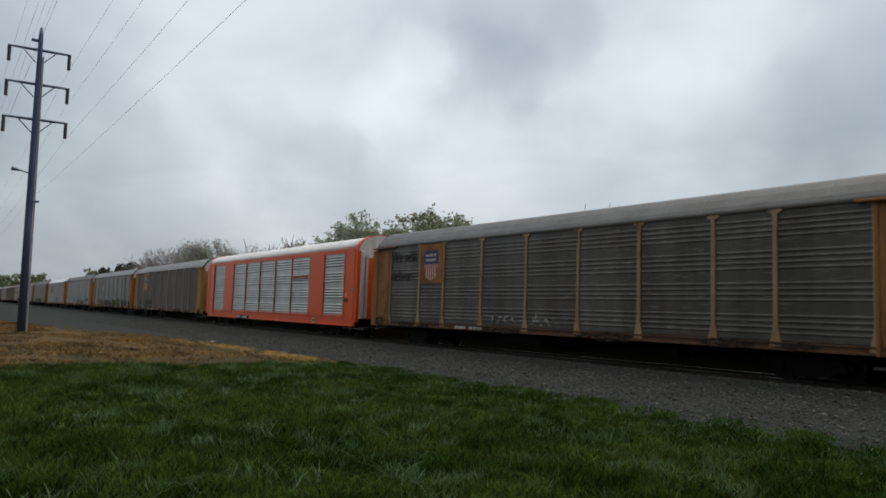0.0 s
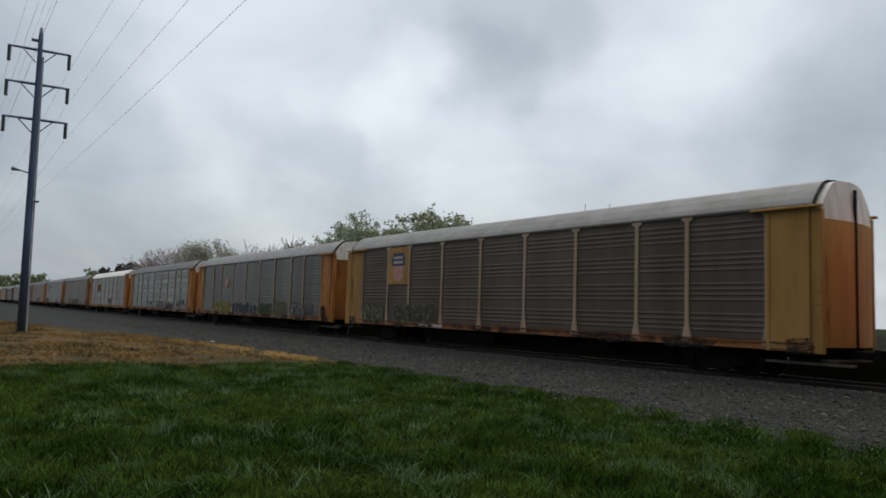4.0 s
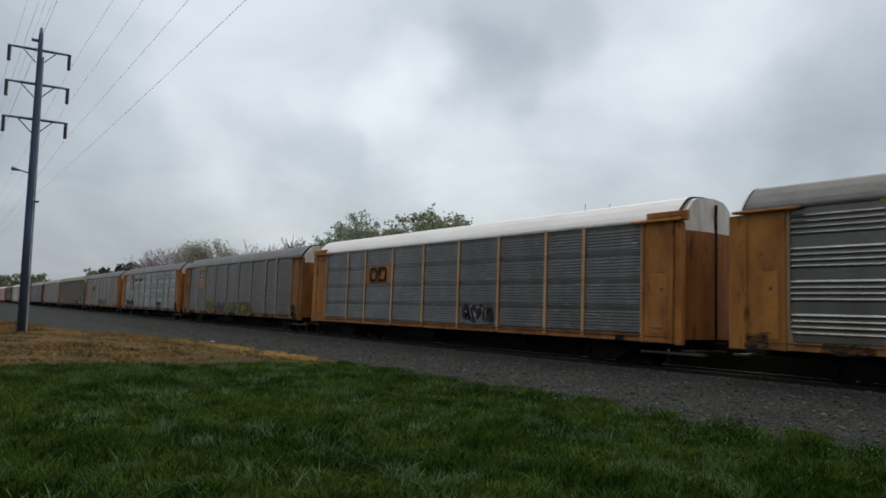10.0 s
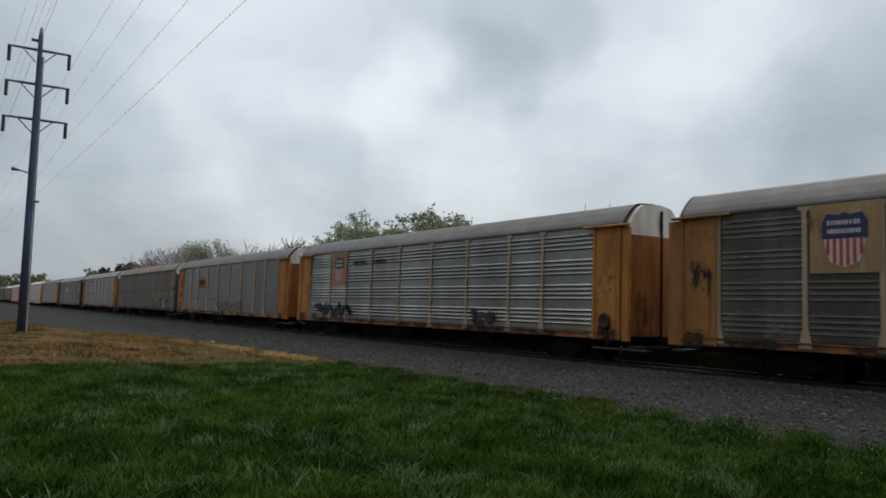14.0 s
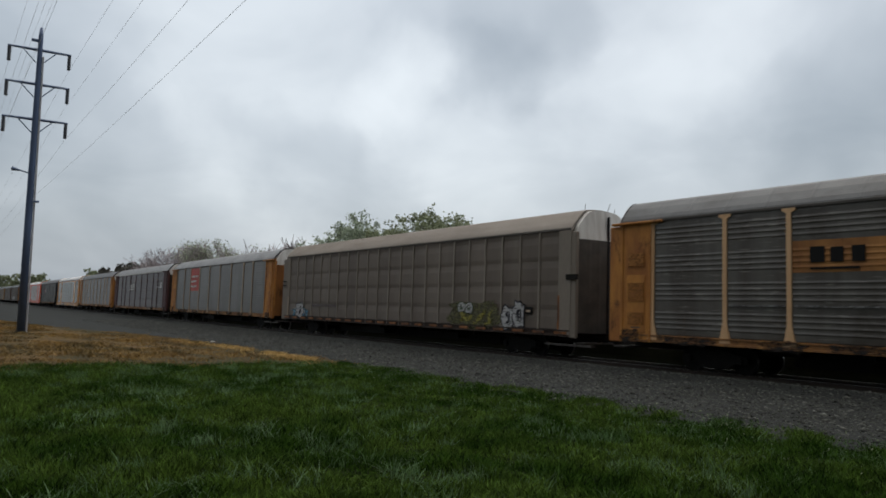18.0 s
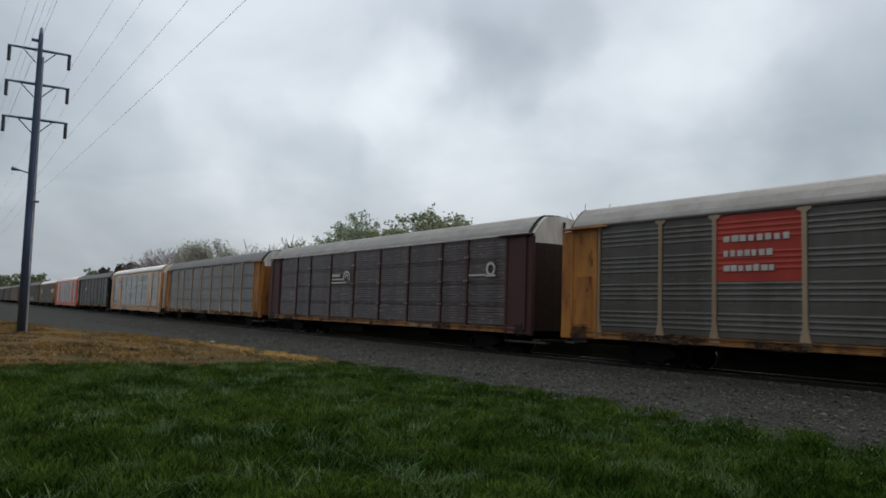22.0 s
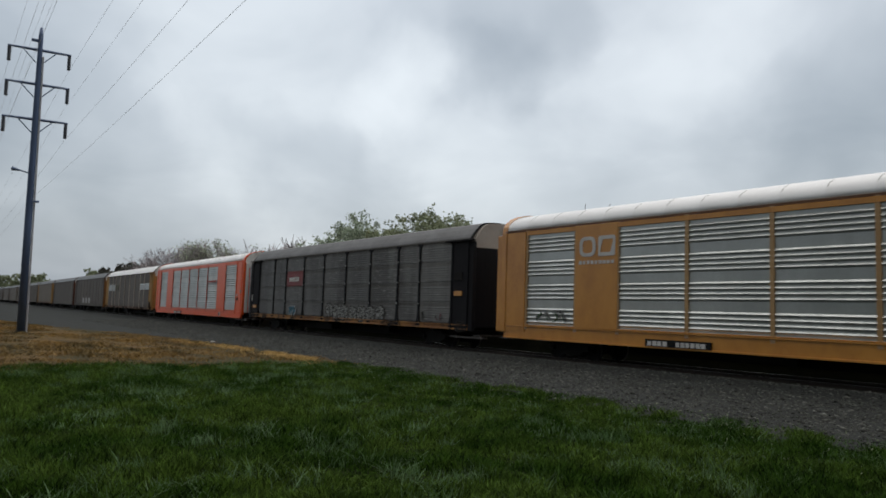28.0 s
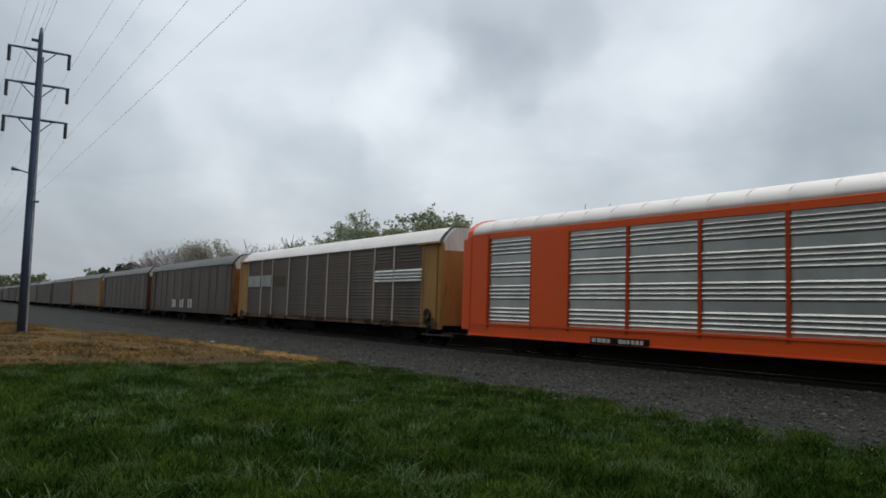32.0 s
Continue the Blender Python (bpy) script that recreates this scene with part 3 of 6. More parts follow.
# ---- ground ----
def build_ground():
    bm = bmesh.new()
    xs = [-1800, -700, -300, -120] + list(np.linspace(-80, 20, 60)) + [60, 200, 900]
    ys = [-900, -200, -50] + list(np.linspace(-12, 40, 36)) + [60, 120, 300, 1800]
    grid = [[bm.verts.new((x, y, GROUND - 0.01 + 0.035 * noise.noise((x * 0.3, y * 0.3, 0)) * (abs(y) < 13 and abs(x) < 70))) for y in ys] for x in xs]
    for i in range(len(xs) - 1):
        for j in range(len(ys) - 1):
            bm.faces.new((grid[i][j], grid[i + 1][j], grid[i + 1][j + 1], grid[i][j + 1]))
    tagged(new("ground", mesh_of("ground", bm, "lawn")), "mown green lawn reaching flat to the horizon", "ground", kind="structure")
    # dry grass beyond the lawn, up to the gravel
    bm = bmesh.new()
    inner = [(-22.3 - 1.2 * noise.noise((y * 0.5, 1, 0)), y) for y in np.linspace(-14, 12.4, 40)]
    outer = [(-26, 12.5), (-31, 12.4), (-35, 11.9), (-40, 11.5), (-45, 10.9), (-53, 8.6), (-66, 6.6), (-90, 5), (-140, 3.5), (-140, -14)]
    vs = [bm.verts.new((x, y, GROUND + 0.06)) for x, y in inner + outer]
    bmesh.ops.triangulate(bm, faces=[bm.faces.new(vs)])
    bmesh.ops.recalc_face_normals(bm, faces=bm.faces[:])
    if bm.faces[:][0].normal.z < 0:
        bmesh.ops.reverse_faces(bm, faces=bm.faces[:])
    tagged(new("dry_grass_ground", mesh_of("dry_grass_ground", bm, "dry_soil")), "dead straw-coloured grass strip beside the gravel", "ground", kind="structure")
    bm = bmesh.new()
    lot = [(-24, 11.9), (-31, 11.6), (-40, 10.8), (-45, 10.0), (-53, 7.6), (-66, 5.6), (-90, 4), (-140, 2.5), (-420, -10), (-420, 58), (-140, 28), (-60, 18), (-24, 15)]
    bmesh.ops.triangulate(bm, faces=[bm.faces.new([bm.verts.new((x, y, GROUND + 0.035)) for x, y in lot])])
    bmesh.ops.recalc_face_normals(bm, faces=bm.faces[:])
    if bm.faces[:][0].normal.z < 0:
        bmesh.ops.reverse_faces(bm, faces=bm.faces[:])
    tagged(new("gravel_track", mesh_of("gravel_track", bm, "gravel")), "grey gravel service road widening beside the railway", "gravel road", kind="structure")
    xs = list(np.linspace(-420, -60, 60)) + list(np.linspace(-59, 40, 150)) + [80, 150, 300]
    tagged(new("ballast_bed", strip("ballast_bed", xs, [(-10.4, GROUND - 0.02), (-8.6, GROUND + 0.06), (-5, GROUND + 0.10), (-3.2, -0.16), (-2.4, -0.05), (-1.8, -0.05), (-1.5, -0.17), (1.7, -0.17), (1.8, -0.2)],
                                    "gravel", 0.5)), "grey crushed stone ballast bed of the railway", "ballast", kind="structure")
    # added bank closes view and light under the wagons so it reads black
    tagged(new("trackside_bank", strip("trackside_bank", xs, [(1.74, -0.2), (1.88, 0.1), (2.02, 0.55), (2.7, 0.85), (6.5, 1.2), (9.0, 1.3), (14.0, 0.6), (18.0, GROUND - 0.05)], "bank_fill", 0.06)),
           "added dark bank that blocks the light under the wagons", "bank", kind="structure")
    # black sheet between the rails: oily stones plus the train's shade in its colour
    tagged(new("track_bed", strip("track_bed", xs, [(-1.6, -0.175), (-1.5, -0.158), (1.6, -0.158), (1.72, -0.19)], "oily_shade", 0.1)), "oily ballast between the rails, with shade in its black", "ballast", kind="structure")


build_ground()


def build_track():
    track = tagged(new("railway_track"), "single railway track on dark wooden ties", "railway track", kind="structure")
    xs = list(np.linspace(-420, -60, 50)) + list(np.linspace(-56, 60, 40)) + [150, 300]
    for side in (-0.7525, 0.7525):
        bm = bmesh.new()
        prof = [(-0.07, -0.17), (0.07, -0.17), (0.07, -0.155), (0.012, -0.14), (0.012, -0.04), (0.036, -0.03), (0.036, 0.0), (-0.036, 0.0), (-0.036, -0.03), (-0.012, -0.04), (-0.012, -0.14), (-0.07, -0.155)]
        rows = [[bm.verts.new((x, track_y(x) + side + o, z)) for o, z in prof] for x in xs]
        for a, b in zip(rows, rows[1:]):
            for i in range(len(prof)):
                f = bm.faces.new((a[i], a[(i + 1) % len(prof)], b[(i + 1) % len(prof)], b[i]))
                f.material_index = 1 if i == 6 else 0
        bmesh.ops.recalc_face_normals(bm, faces=bm.faces[:])
        me = mesh_of("rail", bm, "rail")
        me.materials.append(M["tread"])
        part("rail", me, "", track)
    tie = mesh_of("tie", boxes((-0.115, 0.115, -1.3, 1.3, -0.30, -0.135), bevel=0.012), "wood")
    for i in range(190):
        x = 12 - i * 0.52 + random.uniform(-0.03, 0.03)
        part("tie", tie, "", track, at=(x, track_y(x) + random.uniform(-0.04, 0.04), random.uniform(-0.008, 0.004)), turn=math.degrees(math.atan(track_slope(x))) + random.uniform(-0.8, 0.8))


build_track()

# ---- the train: covered car carriers ----
SPEED, PITCH_TIME, T_LAST = 13.63, 2.0915, 29.66
# how far the train runs ahead of its mean pace, in metres
LEAD_TIMES = (0, 1.3, 2, 3.3, 6.2, 7, 8.3, 9, 10.4, 11.5, 12.3, 13, 14.5, 16.6, 17.6, 20.8, 22, 23, 24, 25.3, 27.4, 28.3, 29.2, 30.2, 31.2, 32)
LEAD = (0.80, 0.68, 0.57, 0.46, 0.07, -0.04, -0.17, -0.25, -0.34, -0.39, 0.06, 0.01, 0.01, 0.05, 0.04, 0.14, 0.19, 0.30, 0.37, 0.47, 0.14, 0.15, 0.19, 0.25, 0.27, 0.26)
BAYS = (-11.75, -9.1, -7.1, -4.3, -1.45, 1.4, 4.2, 7.05, 9.05, 11.75)
OLD, ARCHED = (0.85, 1.10, 4.94, 5.79), (0.65, 1.20, 5.05, 5.86)
SILL, FLOOR, EAVE, CROWN = OLD
CACHE = {}


def cached(key, build):
    key = (key, EAVE)
    if key not in CACHE:
        CACHE[key] = build()
    return CACHE[key]


def wave(z0, z1, kind):
    """Outline (depth, z) of a pressed side sheet: depth grows outwards."""
    pts = [(0.0, z0)]

    def ridge(z, h, d, back):
        pts.extend([(-back, z), (d, z + 0.12 * h), (d, z + 0.22 * h), (-back, z + 0.97 * h)])
    if kind in ("slots", "corr"):
        # four groups of four pressed ridges, a plain band between them
        deep, low = (0.044, 0.40) if kind == "slots" else (0.012, 0.26)
        for g in range(4):
            base = 1.29 + 0.935 * g
            pts.append((0.0, base - 0.02))
            for r in range(4):
                z = base + r * 0.163
                pts.extend([(0.0, z), (deep, z + low * 0.15), (deep, z + (low + 0.06) * 0.15), (0.0, z + (low + 0.42) * 0.15)])
            pts.append((0.0, base + 0.67))
    elif kind == "fine":
        span = (z1 - z0) / 4
        for g in range(4):
            base = z0 + g * span
            pts.extend([(0.0, base + 0.005), (-0.02, base + 0.012), (-0.02, base + 0.04), (0.012, base + 0.055)])
            for r in range(6):
                ridge(base + 0.10 + r * 0.112, 0.10, 0.013, 0.002)
            pts.append((0.004, base + span - 0.02))
    elif kind == "rows":
        # smooth sheets with a shallow sunk band in each of four rows
        span = (z1 - z0) / 4
        for g in range(4):
            base = z0 + g * span
            pts.extend([(0.0, base + 0.46), (-0.010, base + 0.56), (-0.020, base + 0.70), (-0.020, base + 0.74), (-0.008, base + 0.84), (0.0, base + 0.92)])
    pts.append((0.0, z1))
    return pts


def sheet_mesh(w, kind, material):
    def build():
        z0, z1 = FLOOR + 0.02, EAVE - 0.04
        out = [(-d, z) for d, z in wave(z0, z1, kind)] + [(0.07, z1), (0.07, z0)]
        bm = bmesh.new()
        lo, hi = [bm.verts.new((-w / 2, y, z)) for y, z in out], [bm.verts.new((w / 2, y, z)) for y, z in out]
        for i in range(len(out)):
            j = (i + 1) % len(out)
            bm.faces.new((lo[i], hi[i], hi[j], lo[j]))
        bm.faces.new(lo)
        bm.faces.new(list(reversed(hi)))
        bmesh.ops.recalc_face_normals(bm, faces=bm.faces[:])
        return mesh_of("side_panel", bm, material)
    return cached(("sheet", round(w, 3), kind, material), build)


def sill_channel():
    """A long side sill: a channel with a lip along its top and its foot."""
    a, b = -HALF - 0.03, -HALF - 0.07
    return prism(bmesh.new(), [(-HALF + 0.10, SILL), (b, SILL + 0.01), (b, SILL + 0.06), (a, SILL + 0.07), (a, FLOOR - 0.06), (b, FLOOR - 0.05), (b, FLOOR - 0.005), (-HALF + 0.10, FLOOR)], "x", -13.05, 13.05)


def post_mesh(style, material):
    def build():
        w = 0.045 if style == "thin" else 0.07
        flare = 0.19 if style == "gusset" else w
        top = 0.2 if style == "gusset" else w
        out = [(-flare, FLOOR - 0.16), (flare, FLOOR - 0.16), (w, FLOOR + 0.45), (w, EAVE - 0.17), (top, EAVE - 0.10), (top, EAVE - 0.02), (-top, EAVE - 0.02), (-top, EAVE - 0.10), (-w, EAVE - 0.17), (-w, FLOOR + 0.45)]
        bm = bmesh.new()
        prism(bm, out, "y", -0.03 if style == "thin" else -0.045, 0.02)
        return mesh_of("post", bm, material)
    return cached(("post", style, material), build)


FACETS = ((-1.0, 0.0), (-0.985, 0.10), (-0.93, 0.26), (-0.78, 0.58), (-0.63, 0.83), (-0.50, 0.925), (-0.25, 0.975), (0.0, 1.0),
          (0.25, 0.975), (0.50, 0.925), (0.63, 0.83), (0.78, 0.58), (0.93, 0.26), (0.985, 0.10), (1.0, 0.0))


def arc(n, half, eave, crown, facets=False):
    if facets:
        return [(half * y, eave + (crown - eave) * z) for y, z in FACETS]
    return [(-half * math.cos(math.pi * i / n), eave + (crown - eave) * math.sin(math.pi * i / n) ** 0.92) for i in range(n + 1)]


def roof_mesh(material, ribbed, facets):
    def build():
        LIFT = 0.02 if ribbed else 0.006
        bm = bmesh.new()
        xs, x = [], -13.1
        step = 0.13 if ribbed else 1.31
        rib = (0.015, 0.045, 0.06) if ribbed else (0.02, 0.08, 0.10)
        while x < 13.05:
            xs += [(x, 0.0), (x + rib[0], LIFT), (x + rib[1], LIFT), (x + rib[2], 0.0)] if len(xs) else [(x, 0.0)]
            x += step
        xs.append((13.1, 0.0))
        rows = []
        for x, lift in xs:
            outer, inner = arc(14, HALF + 0.03 + lift, EAVE, CROWN + lift, facets), arc(14, HALF - 0.06, EAVE, CROWN - 0.08, facets)
            rows.append([bm.verts.new((x, y, z)) for y, z in outer + inner[::-1]])
        n = len(rows[0])
        for a, b in zip(rows, rows[1:]):
            for i in range(n):
                f = bm.faces.new((a[i], a[(i + 1) % n], b[(i + 1) % n], b[i]))
                f.smooth = facets is False and i < 14
        bm.faces.new(rows[0])
        bm.faces.new(rows[-1])
        bmesh.ops.recalc_face_normals(bm, faces=bm.faces[:])
        return mesh_of("roof", bm, material)
    return cached(("roof", material, ribbed, facets), build)


def seam_mesh():
    """A thin lapped seam over the roof, from above the eave to the crown."""
    rim = arc(14, HALF + 0.042, EAVE, CROWN + 0.012)[2:5]
    inner = arc(14, HALF + 0.02, EAVE, CROWN - 0.01)[2:5]
    bm = bmesh.new()
    prism(bm, rim + inner[::-1], "x", -0.012, 0.012)
    return mesh_of("roof_seam", bm, "roof_light")


def arch_mesh(key, material, x0, x1, half, eave, crown, foot, inner_gap, facets=False):
    """A hoop across the car: an arched band with legs down to foot."""
    def build():
        out = [(-half, foot)] + arc(12, half, eave, crown, facets) + [(half, foot)]
        inn = [(-half + inner_gap, foot)] + arc(12, half - inner_gap, eave - inner_gap * 0.3, crown - inner_gap, facets) + [(half - inner_gap, foot)]
        bm = bmesh.new()
        n = len(out)
        vs = [[bm.verts.new((x, y, z)) for y, z in ring] for x in (x0, x1) for ring in (out, inn)]
        o0, i0, o1, i1 = vs
        for k in range(n - 1):
            bm.faces.new((o0[k], o0[k + 1], o1[k + 1], o1[k]))
            bm.faces.new((i0[k], i1[k], i1[k + 1], i0[k + 1]))
            bm.faces.new((o0[k], i0[k], i0[k + 1], o0[k + 1]))
            bm.faces.new((o1[k], o1[k + 1], i1[k + 1], i1[k]))
        for k in (0, n - 1):
            bm.faces.new((o0[k], o1[k], i1[k], i0[k]))
        bmesh.ops.recalc_face_normals(bm, faces=bm.faces[:])
        return mesh_of("hoop", bm, material)
    return cached((key, material), build)


def bow(y):
    """The car's bulging end: how far it reaches out at y."""
    return 13.31 + 0.20 * (1 - (y / 1.45) ** 2)


def end_cap_mesh(material, facets):
    """The hood over the end doors: a bowed face under the roof's outline, with seams."""
    def build():
        bm = bmesh.new()
        low = 4.55
        top = [(-1.43, low + 0.02)] + (arc(14, 1.44, EAVE - 0.04, CROWN - 0.05, True) if facets else arc(14, 1.52, EAVE - 0.02, CROWN + 0.01)) + [(1.43, low + 0.02)]
        rows = [[bm.verts.new(v) for v in ((13.0, y, low), (bow(y), y, low), (bow(y) - 0.02 - 0.16 * max(z - EAVE, 0), y, z), (13.0, y, z))] for y, z in top]
        for a, b in zip(rows, rows[1:]):
            for k in range(4):
                bm.faces.new((a[k], a[(k + 1) % 4], b[(k + 1) % 4], b[k]))
        bm.faces.new(rows[0])
        bm.faces.new(rows[-1])
        bmesh.ops.recalc_face_normals(bm, faces=bm.faces[:])
        return mesh_of("end_cap", bm, material)
    return cached(("cap", material, facets), build)


def end_panel_mesh(material):
    """A pressed end sheet: raised lips on both sides and a flat field between."""
    bm = bmesh.new()
    prism(bm, [(-0.66, -0.08), (-0.57, -0.08), (-0.55, -0.045), (0.50, -0.045), (0.52, -0.08), (0.60, -0.08), (0.60, 0.07), (-0.66, 0.07)], "z", FLOOR - 0.26, EAVE - 0.06)
    return mesh_of("end_panel", bm, material)


def end_door_mesh(material):
    def build():
        bm = bmesh.new()
        out = [(13.0, -1.42)]
        for k in range(13):
            y = -1.42 + k * 1.41 / 12
            out.append((bow(y) + (0.010 if k in (4, 8) else 0.0), y))
        out.append((13.0, -0.01))
        prism(bm, out, "z", FLOOR - 0.1, 4.55)
        return mesh_of("end_door", bm, material)
    return cached(("door", material), build)


def ladder_mesh(material):
    def build():
        bm = boxes((-0.15, -0.125, -0.02, 0.02, 1.0, 4.75), (0.125, 0.15, -0.02, 0.02, 1.0, 4.75))
        for i in range(10):
            box(bm, -0.14, 0.14, -0.012, 0.012, 1.05 + i * 0.36, 1.075 + i * 0.36)
        return mesh_of("ladder", bm, material)
    return cached(("ladder", material), build)


def wheelset_mesh():
    bm = bmesh.new()
    for s in (-1, 1):
        prof = [(0.06, 0.80), (0.42, 0.80), (0.42, 0.69), (0.445, 0.685), (0.445, 0.665), (0.36, 0.66), (0.30, 0.70), (0.14, 0.72), (0.12, 0.64), (0.06, 0.64)]
        rings = [[bm.verts.new((r * math.cos(a), s * y, r * math.sin(a))) for r, y in prof] for a in (2 * math.pi * k / 20 for k in range(20))]
        for k in range(20):
            a, b = rings[k], rings[(k + 1) % 20]
            for i in range(len(prof)):
                f = bm.faces.new((a[i], a[(i + 1) % len(prof)], b[(i + 1) % len(prof)], b[i]))
                f.material_index = 1 if i == 1 else 0
    tube(bm, [(0, -1.05, 0), (0, 1.05, 0)], [0.08, 0.08], 8)
    bmesh.ops.recalc_face_normals(bm, faces=bm.faces[:])
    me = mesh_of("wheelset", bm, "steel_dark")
    me.materials.append(M["tread"])
    return me


def side_frame_mesh():
    bm = bmesh.new()
    out = [(-1.12, 0.36), (-0.95, 0.28), (-0.72, 0.33), (-0.45, 0.17), (0.45, 0.17), (0.72, 0.33), (0.95, 0.28), (1.12, 0.36), (1.12, 0.52), (0.75, 0.60), (0.45, 0.71), (-0.45, 0.71), (-0.75, 0.60), (-1.12, 0.52)]
    prism(bm, out, "y", -1.05, -0.90)
    for x in (-0.89, 0.89):
        tube(bm, [(x, -1.14, 0.42), (x, -0.9, 0.42)], [0.11, 0.11], 8)
    for x in (-0.2, 0.0, 0.2):
        tube(bm, [(x, -0.98, 0.25), (x, -0.98, 0.55)], [0.075, 0.075], 8)
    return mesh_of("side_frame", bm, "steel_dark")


WHEELS = []


def bogie(car, x):
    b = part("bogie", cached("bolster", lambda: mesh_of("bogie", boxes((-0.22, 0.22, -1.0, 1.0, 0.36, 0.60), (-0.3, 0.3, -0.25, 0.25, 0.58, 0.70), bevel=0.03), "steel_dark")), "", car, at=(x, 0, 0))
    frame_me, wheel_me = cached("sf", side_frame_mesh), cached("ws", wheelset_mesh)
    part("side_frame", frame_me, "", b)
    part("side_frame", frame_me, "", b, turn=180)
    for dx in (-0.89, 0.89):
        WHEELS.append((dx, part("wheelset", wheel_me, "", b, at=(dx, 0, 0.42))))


def cloud(seed, w, h):
    """An uneven rounded patch w by h, facing -y."""
    rnd = random.Random(seed)
    bm = bmesh.new()
    n = 34
    ph = [rnd.uniform(0, 6.28) for _ in range(3)]
    pts = []
    for q in range(n):
        t = 2 * math.pi * q / n
        r = 1 + 0.10 * math.sin(5 * t + ph[0]) + 0.07 * math.sin(9 * t + ph[1]) + 0.05 * math.sin(14 * t + ph[2])
        cx, sx = math.cos(t), math.sin(t)
        pts.append((w / 2 * r * math.copysign(abs(cx) ** 0.55, cx), h / 2 * r * math.copysign(abs(sx) ** 0.7, sx)))
    prism(bm, pts, "y", -0.002, 0.003)
    return bm


def stroke(rnd, cx, ww, hh, thick):
    """One curved sprayed ribbon within a cell."""
    bm = bmesh.new()
    p = [Vector((cx + rnd.uniform(-1, 1) * ww, rnd.choice((-1, 1)) * rnd.uniform(0.5, 1) * hh)) for _ in range(2)]
    p.insert(1, Vector((cx + rnd.uniform(-1.3, 1.3) * ww, rnd.uniform(-1, 1) * hh)))
    p.append(Vector((cx + rnd.uniform(-1, 1) * ww, rnd.uniform(-0.9, 0.9) * hh)))
    left, right = [], []
    for k in range(11):
        t = k / 10
        a = (1 - t) ** 3 * p[0] + 3 * t * (1 - t) ** 2 * p[1] + 3 * t * t * (1 - t) * p[2] + t ** 3 * p[3]
        d = (3 * (1 - t) ** 2 * (p[1] - p[0]) + 6 * t * (1 - t) * (p[2] - p[1]) + 3 * t * t * (p[3] - p[2]))
        d = d.normalized() if d.length > 1e-6 else Vector((1, 0))
        q = Vector((-d.y, d.x)) * thick * (0.55 + 0.6 * math.sin(math.pi * t))
        left.append(a + q)
        right.append(a - q)
    front = [[bm.verts.new((v.x, y, v.y)) for v in side] for y in (-0.002, 0.003) for side in (left, right)]
    l0, r0, l1, r1 = front
    for k in range(10):
        for f in ((l0[k], l0[k + 1], r0[k + 1], r0[k]), (l1[k], r1[k], r1[k + 1], l1[k + 1]), (l0[k], l1[k], l1[k + 1], l0[k + 1]), (r0[k], r0[k + 1], r1[k + 1], r1[k])):
            bm.faces.new(f)
    bm.faces.new((l0[0], r0[0], r1[0], l1[0]))
    bm.faces.new((l0[10], l1[10], r1[10], r0[10]))
    bmesh.ops.recalc_face_normals(bm, faces=bm.faces[:])
    return bm


FACE = -HALF - 0.045


def graffiti(car, seed, x0, x1, z0, z1, layers, n, base=None, lift=0.0):
    """Spray paint on the side: strokes in the layers' materials (material, thickness, size), on a patch of the base material."""
    cx, cz, w, h = (x0 + x1) / 2, (z0 + z1) / 2, x1 - x0, z1 - z0
    rnd = random.Random(seed)
    top = part("graffiti", cloud(seed, w, h), base, car, "spray-painted graffiti", at=(cx, FACE - lift, cz)) if base else None
    depth = 0
    for m, thick, size in layers:
        for k in range(n):
            depth += 1
            bm = stroke(rnd, (-0.5 + (k + 0.5) / n) * w * size, w / n * 0.6, h * size * 0.46, thick * rnd.uniform(0.7, 1.3))
            if top is None:
                top = part("graffiti", bm, m, car, "spray-painted graffiti strokes", at=(cx, FACE - 0.004 - lift, cz))
            else:
                part("graffiti_stroke", bm, m, top, at=(0, -0.0045 - 0.0012 * depth, 0))


def bubble_letters(car, seed, x0, x1, z0, z1, n, fill, outline, cuts=2, lift=0.0):
    """Rounded sprayed letter shapes side by side, each with a dark outline and inner cuts; no real letters."""
    rnd = random.Random(seed)
    cx, cz, w, h = (x0 + x1) / 2, (z0 + z1) / 2, (x1 - x0) / n, z1 - z0
    top = None
    for i in range(n):
        lx, lz = (i - (n - 1) / 2) * w + rnd.uniform(-0.06, 0.06) * w, rnd.uniform(-0.08, 0.08) * h
        lw, lh, dep = w * rnd.uniform(1.0, 1.2), h * rnd.uniform(0.78, 1.0), 0.0016 * (i % 3)
        if top is None:
            top = part("graffiti", cloud(seed * 31, lw, lh), outline, car, "spray-painted graffiti with rounded shapes", at=(cx + lx, FACE - 0.002 - lift, cz + lz))
            ox, oz = lx, lz
        else:
            part("graffiti_edge", cloud(seed * 31 + i, lw, lh), outline, top, at=(lx - ox, -dep, lz - oz))
        part("graffiti_fill", cloud(seed * 31 + i, lw * 0.86, lh * 0.86), fill, top, at=(lx - ox, -dep - 0.005, lz - oz))
        for k in range(cuts):
            part("graffiti_stroke", stroke(rnd, 0.0, lw * 0.26, lh * 0.30, 0.03 + 0.02 * rnd.random()), outline, top, at=(lx - ox, -dep - 0.009 - 0.0012 * k, lz - oz))


def stain(car, x, z, w, h, seed):
    part("grease_stain", cloud(seed, w, h), "soot", car, "black patch of grease and of breaks in the sill", at=(x, -HALF - 0.085, z))


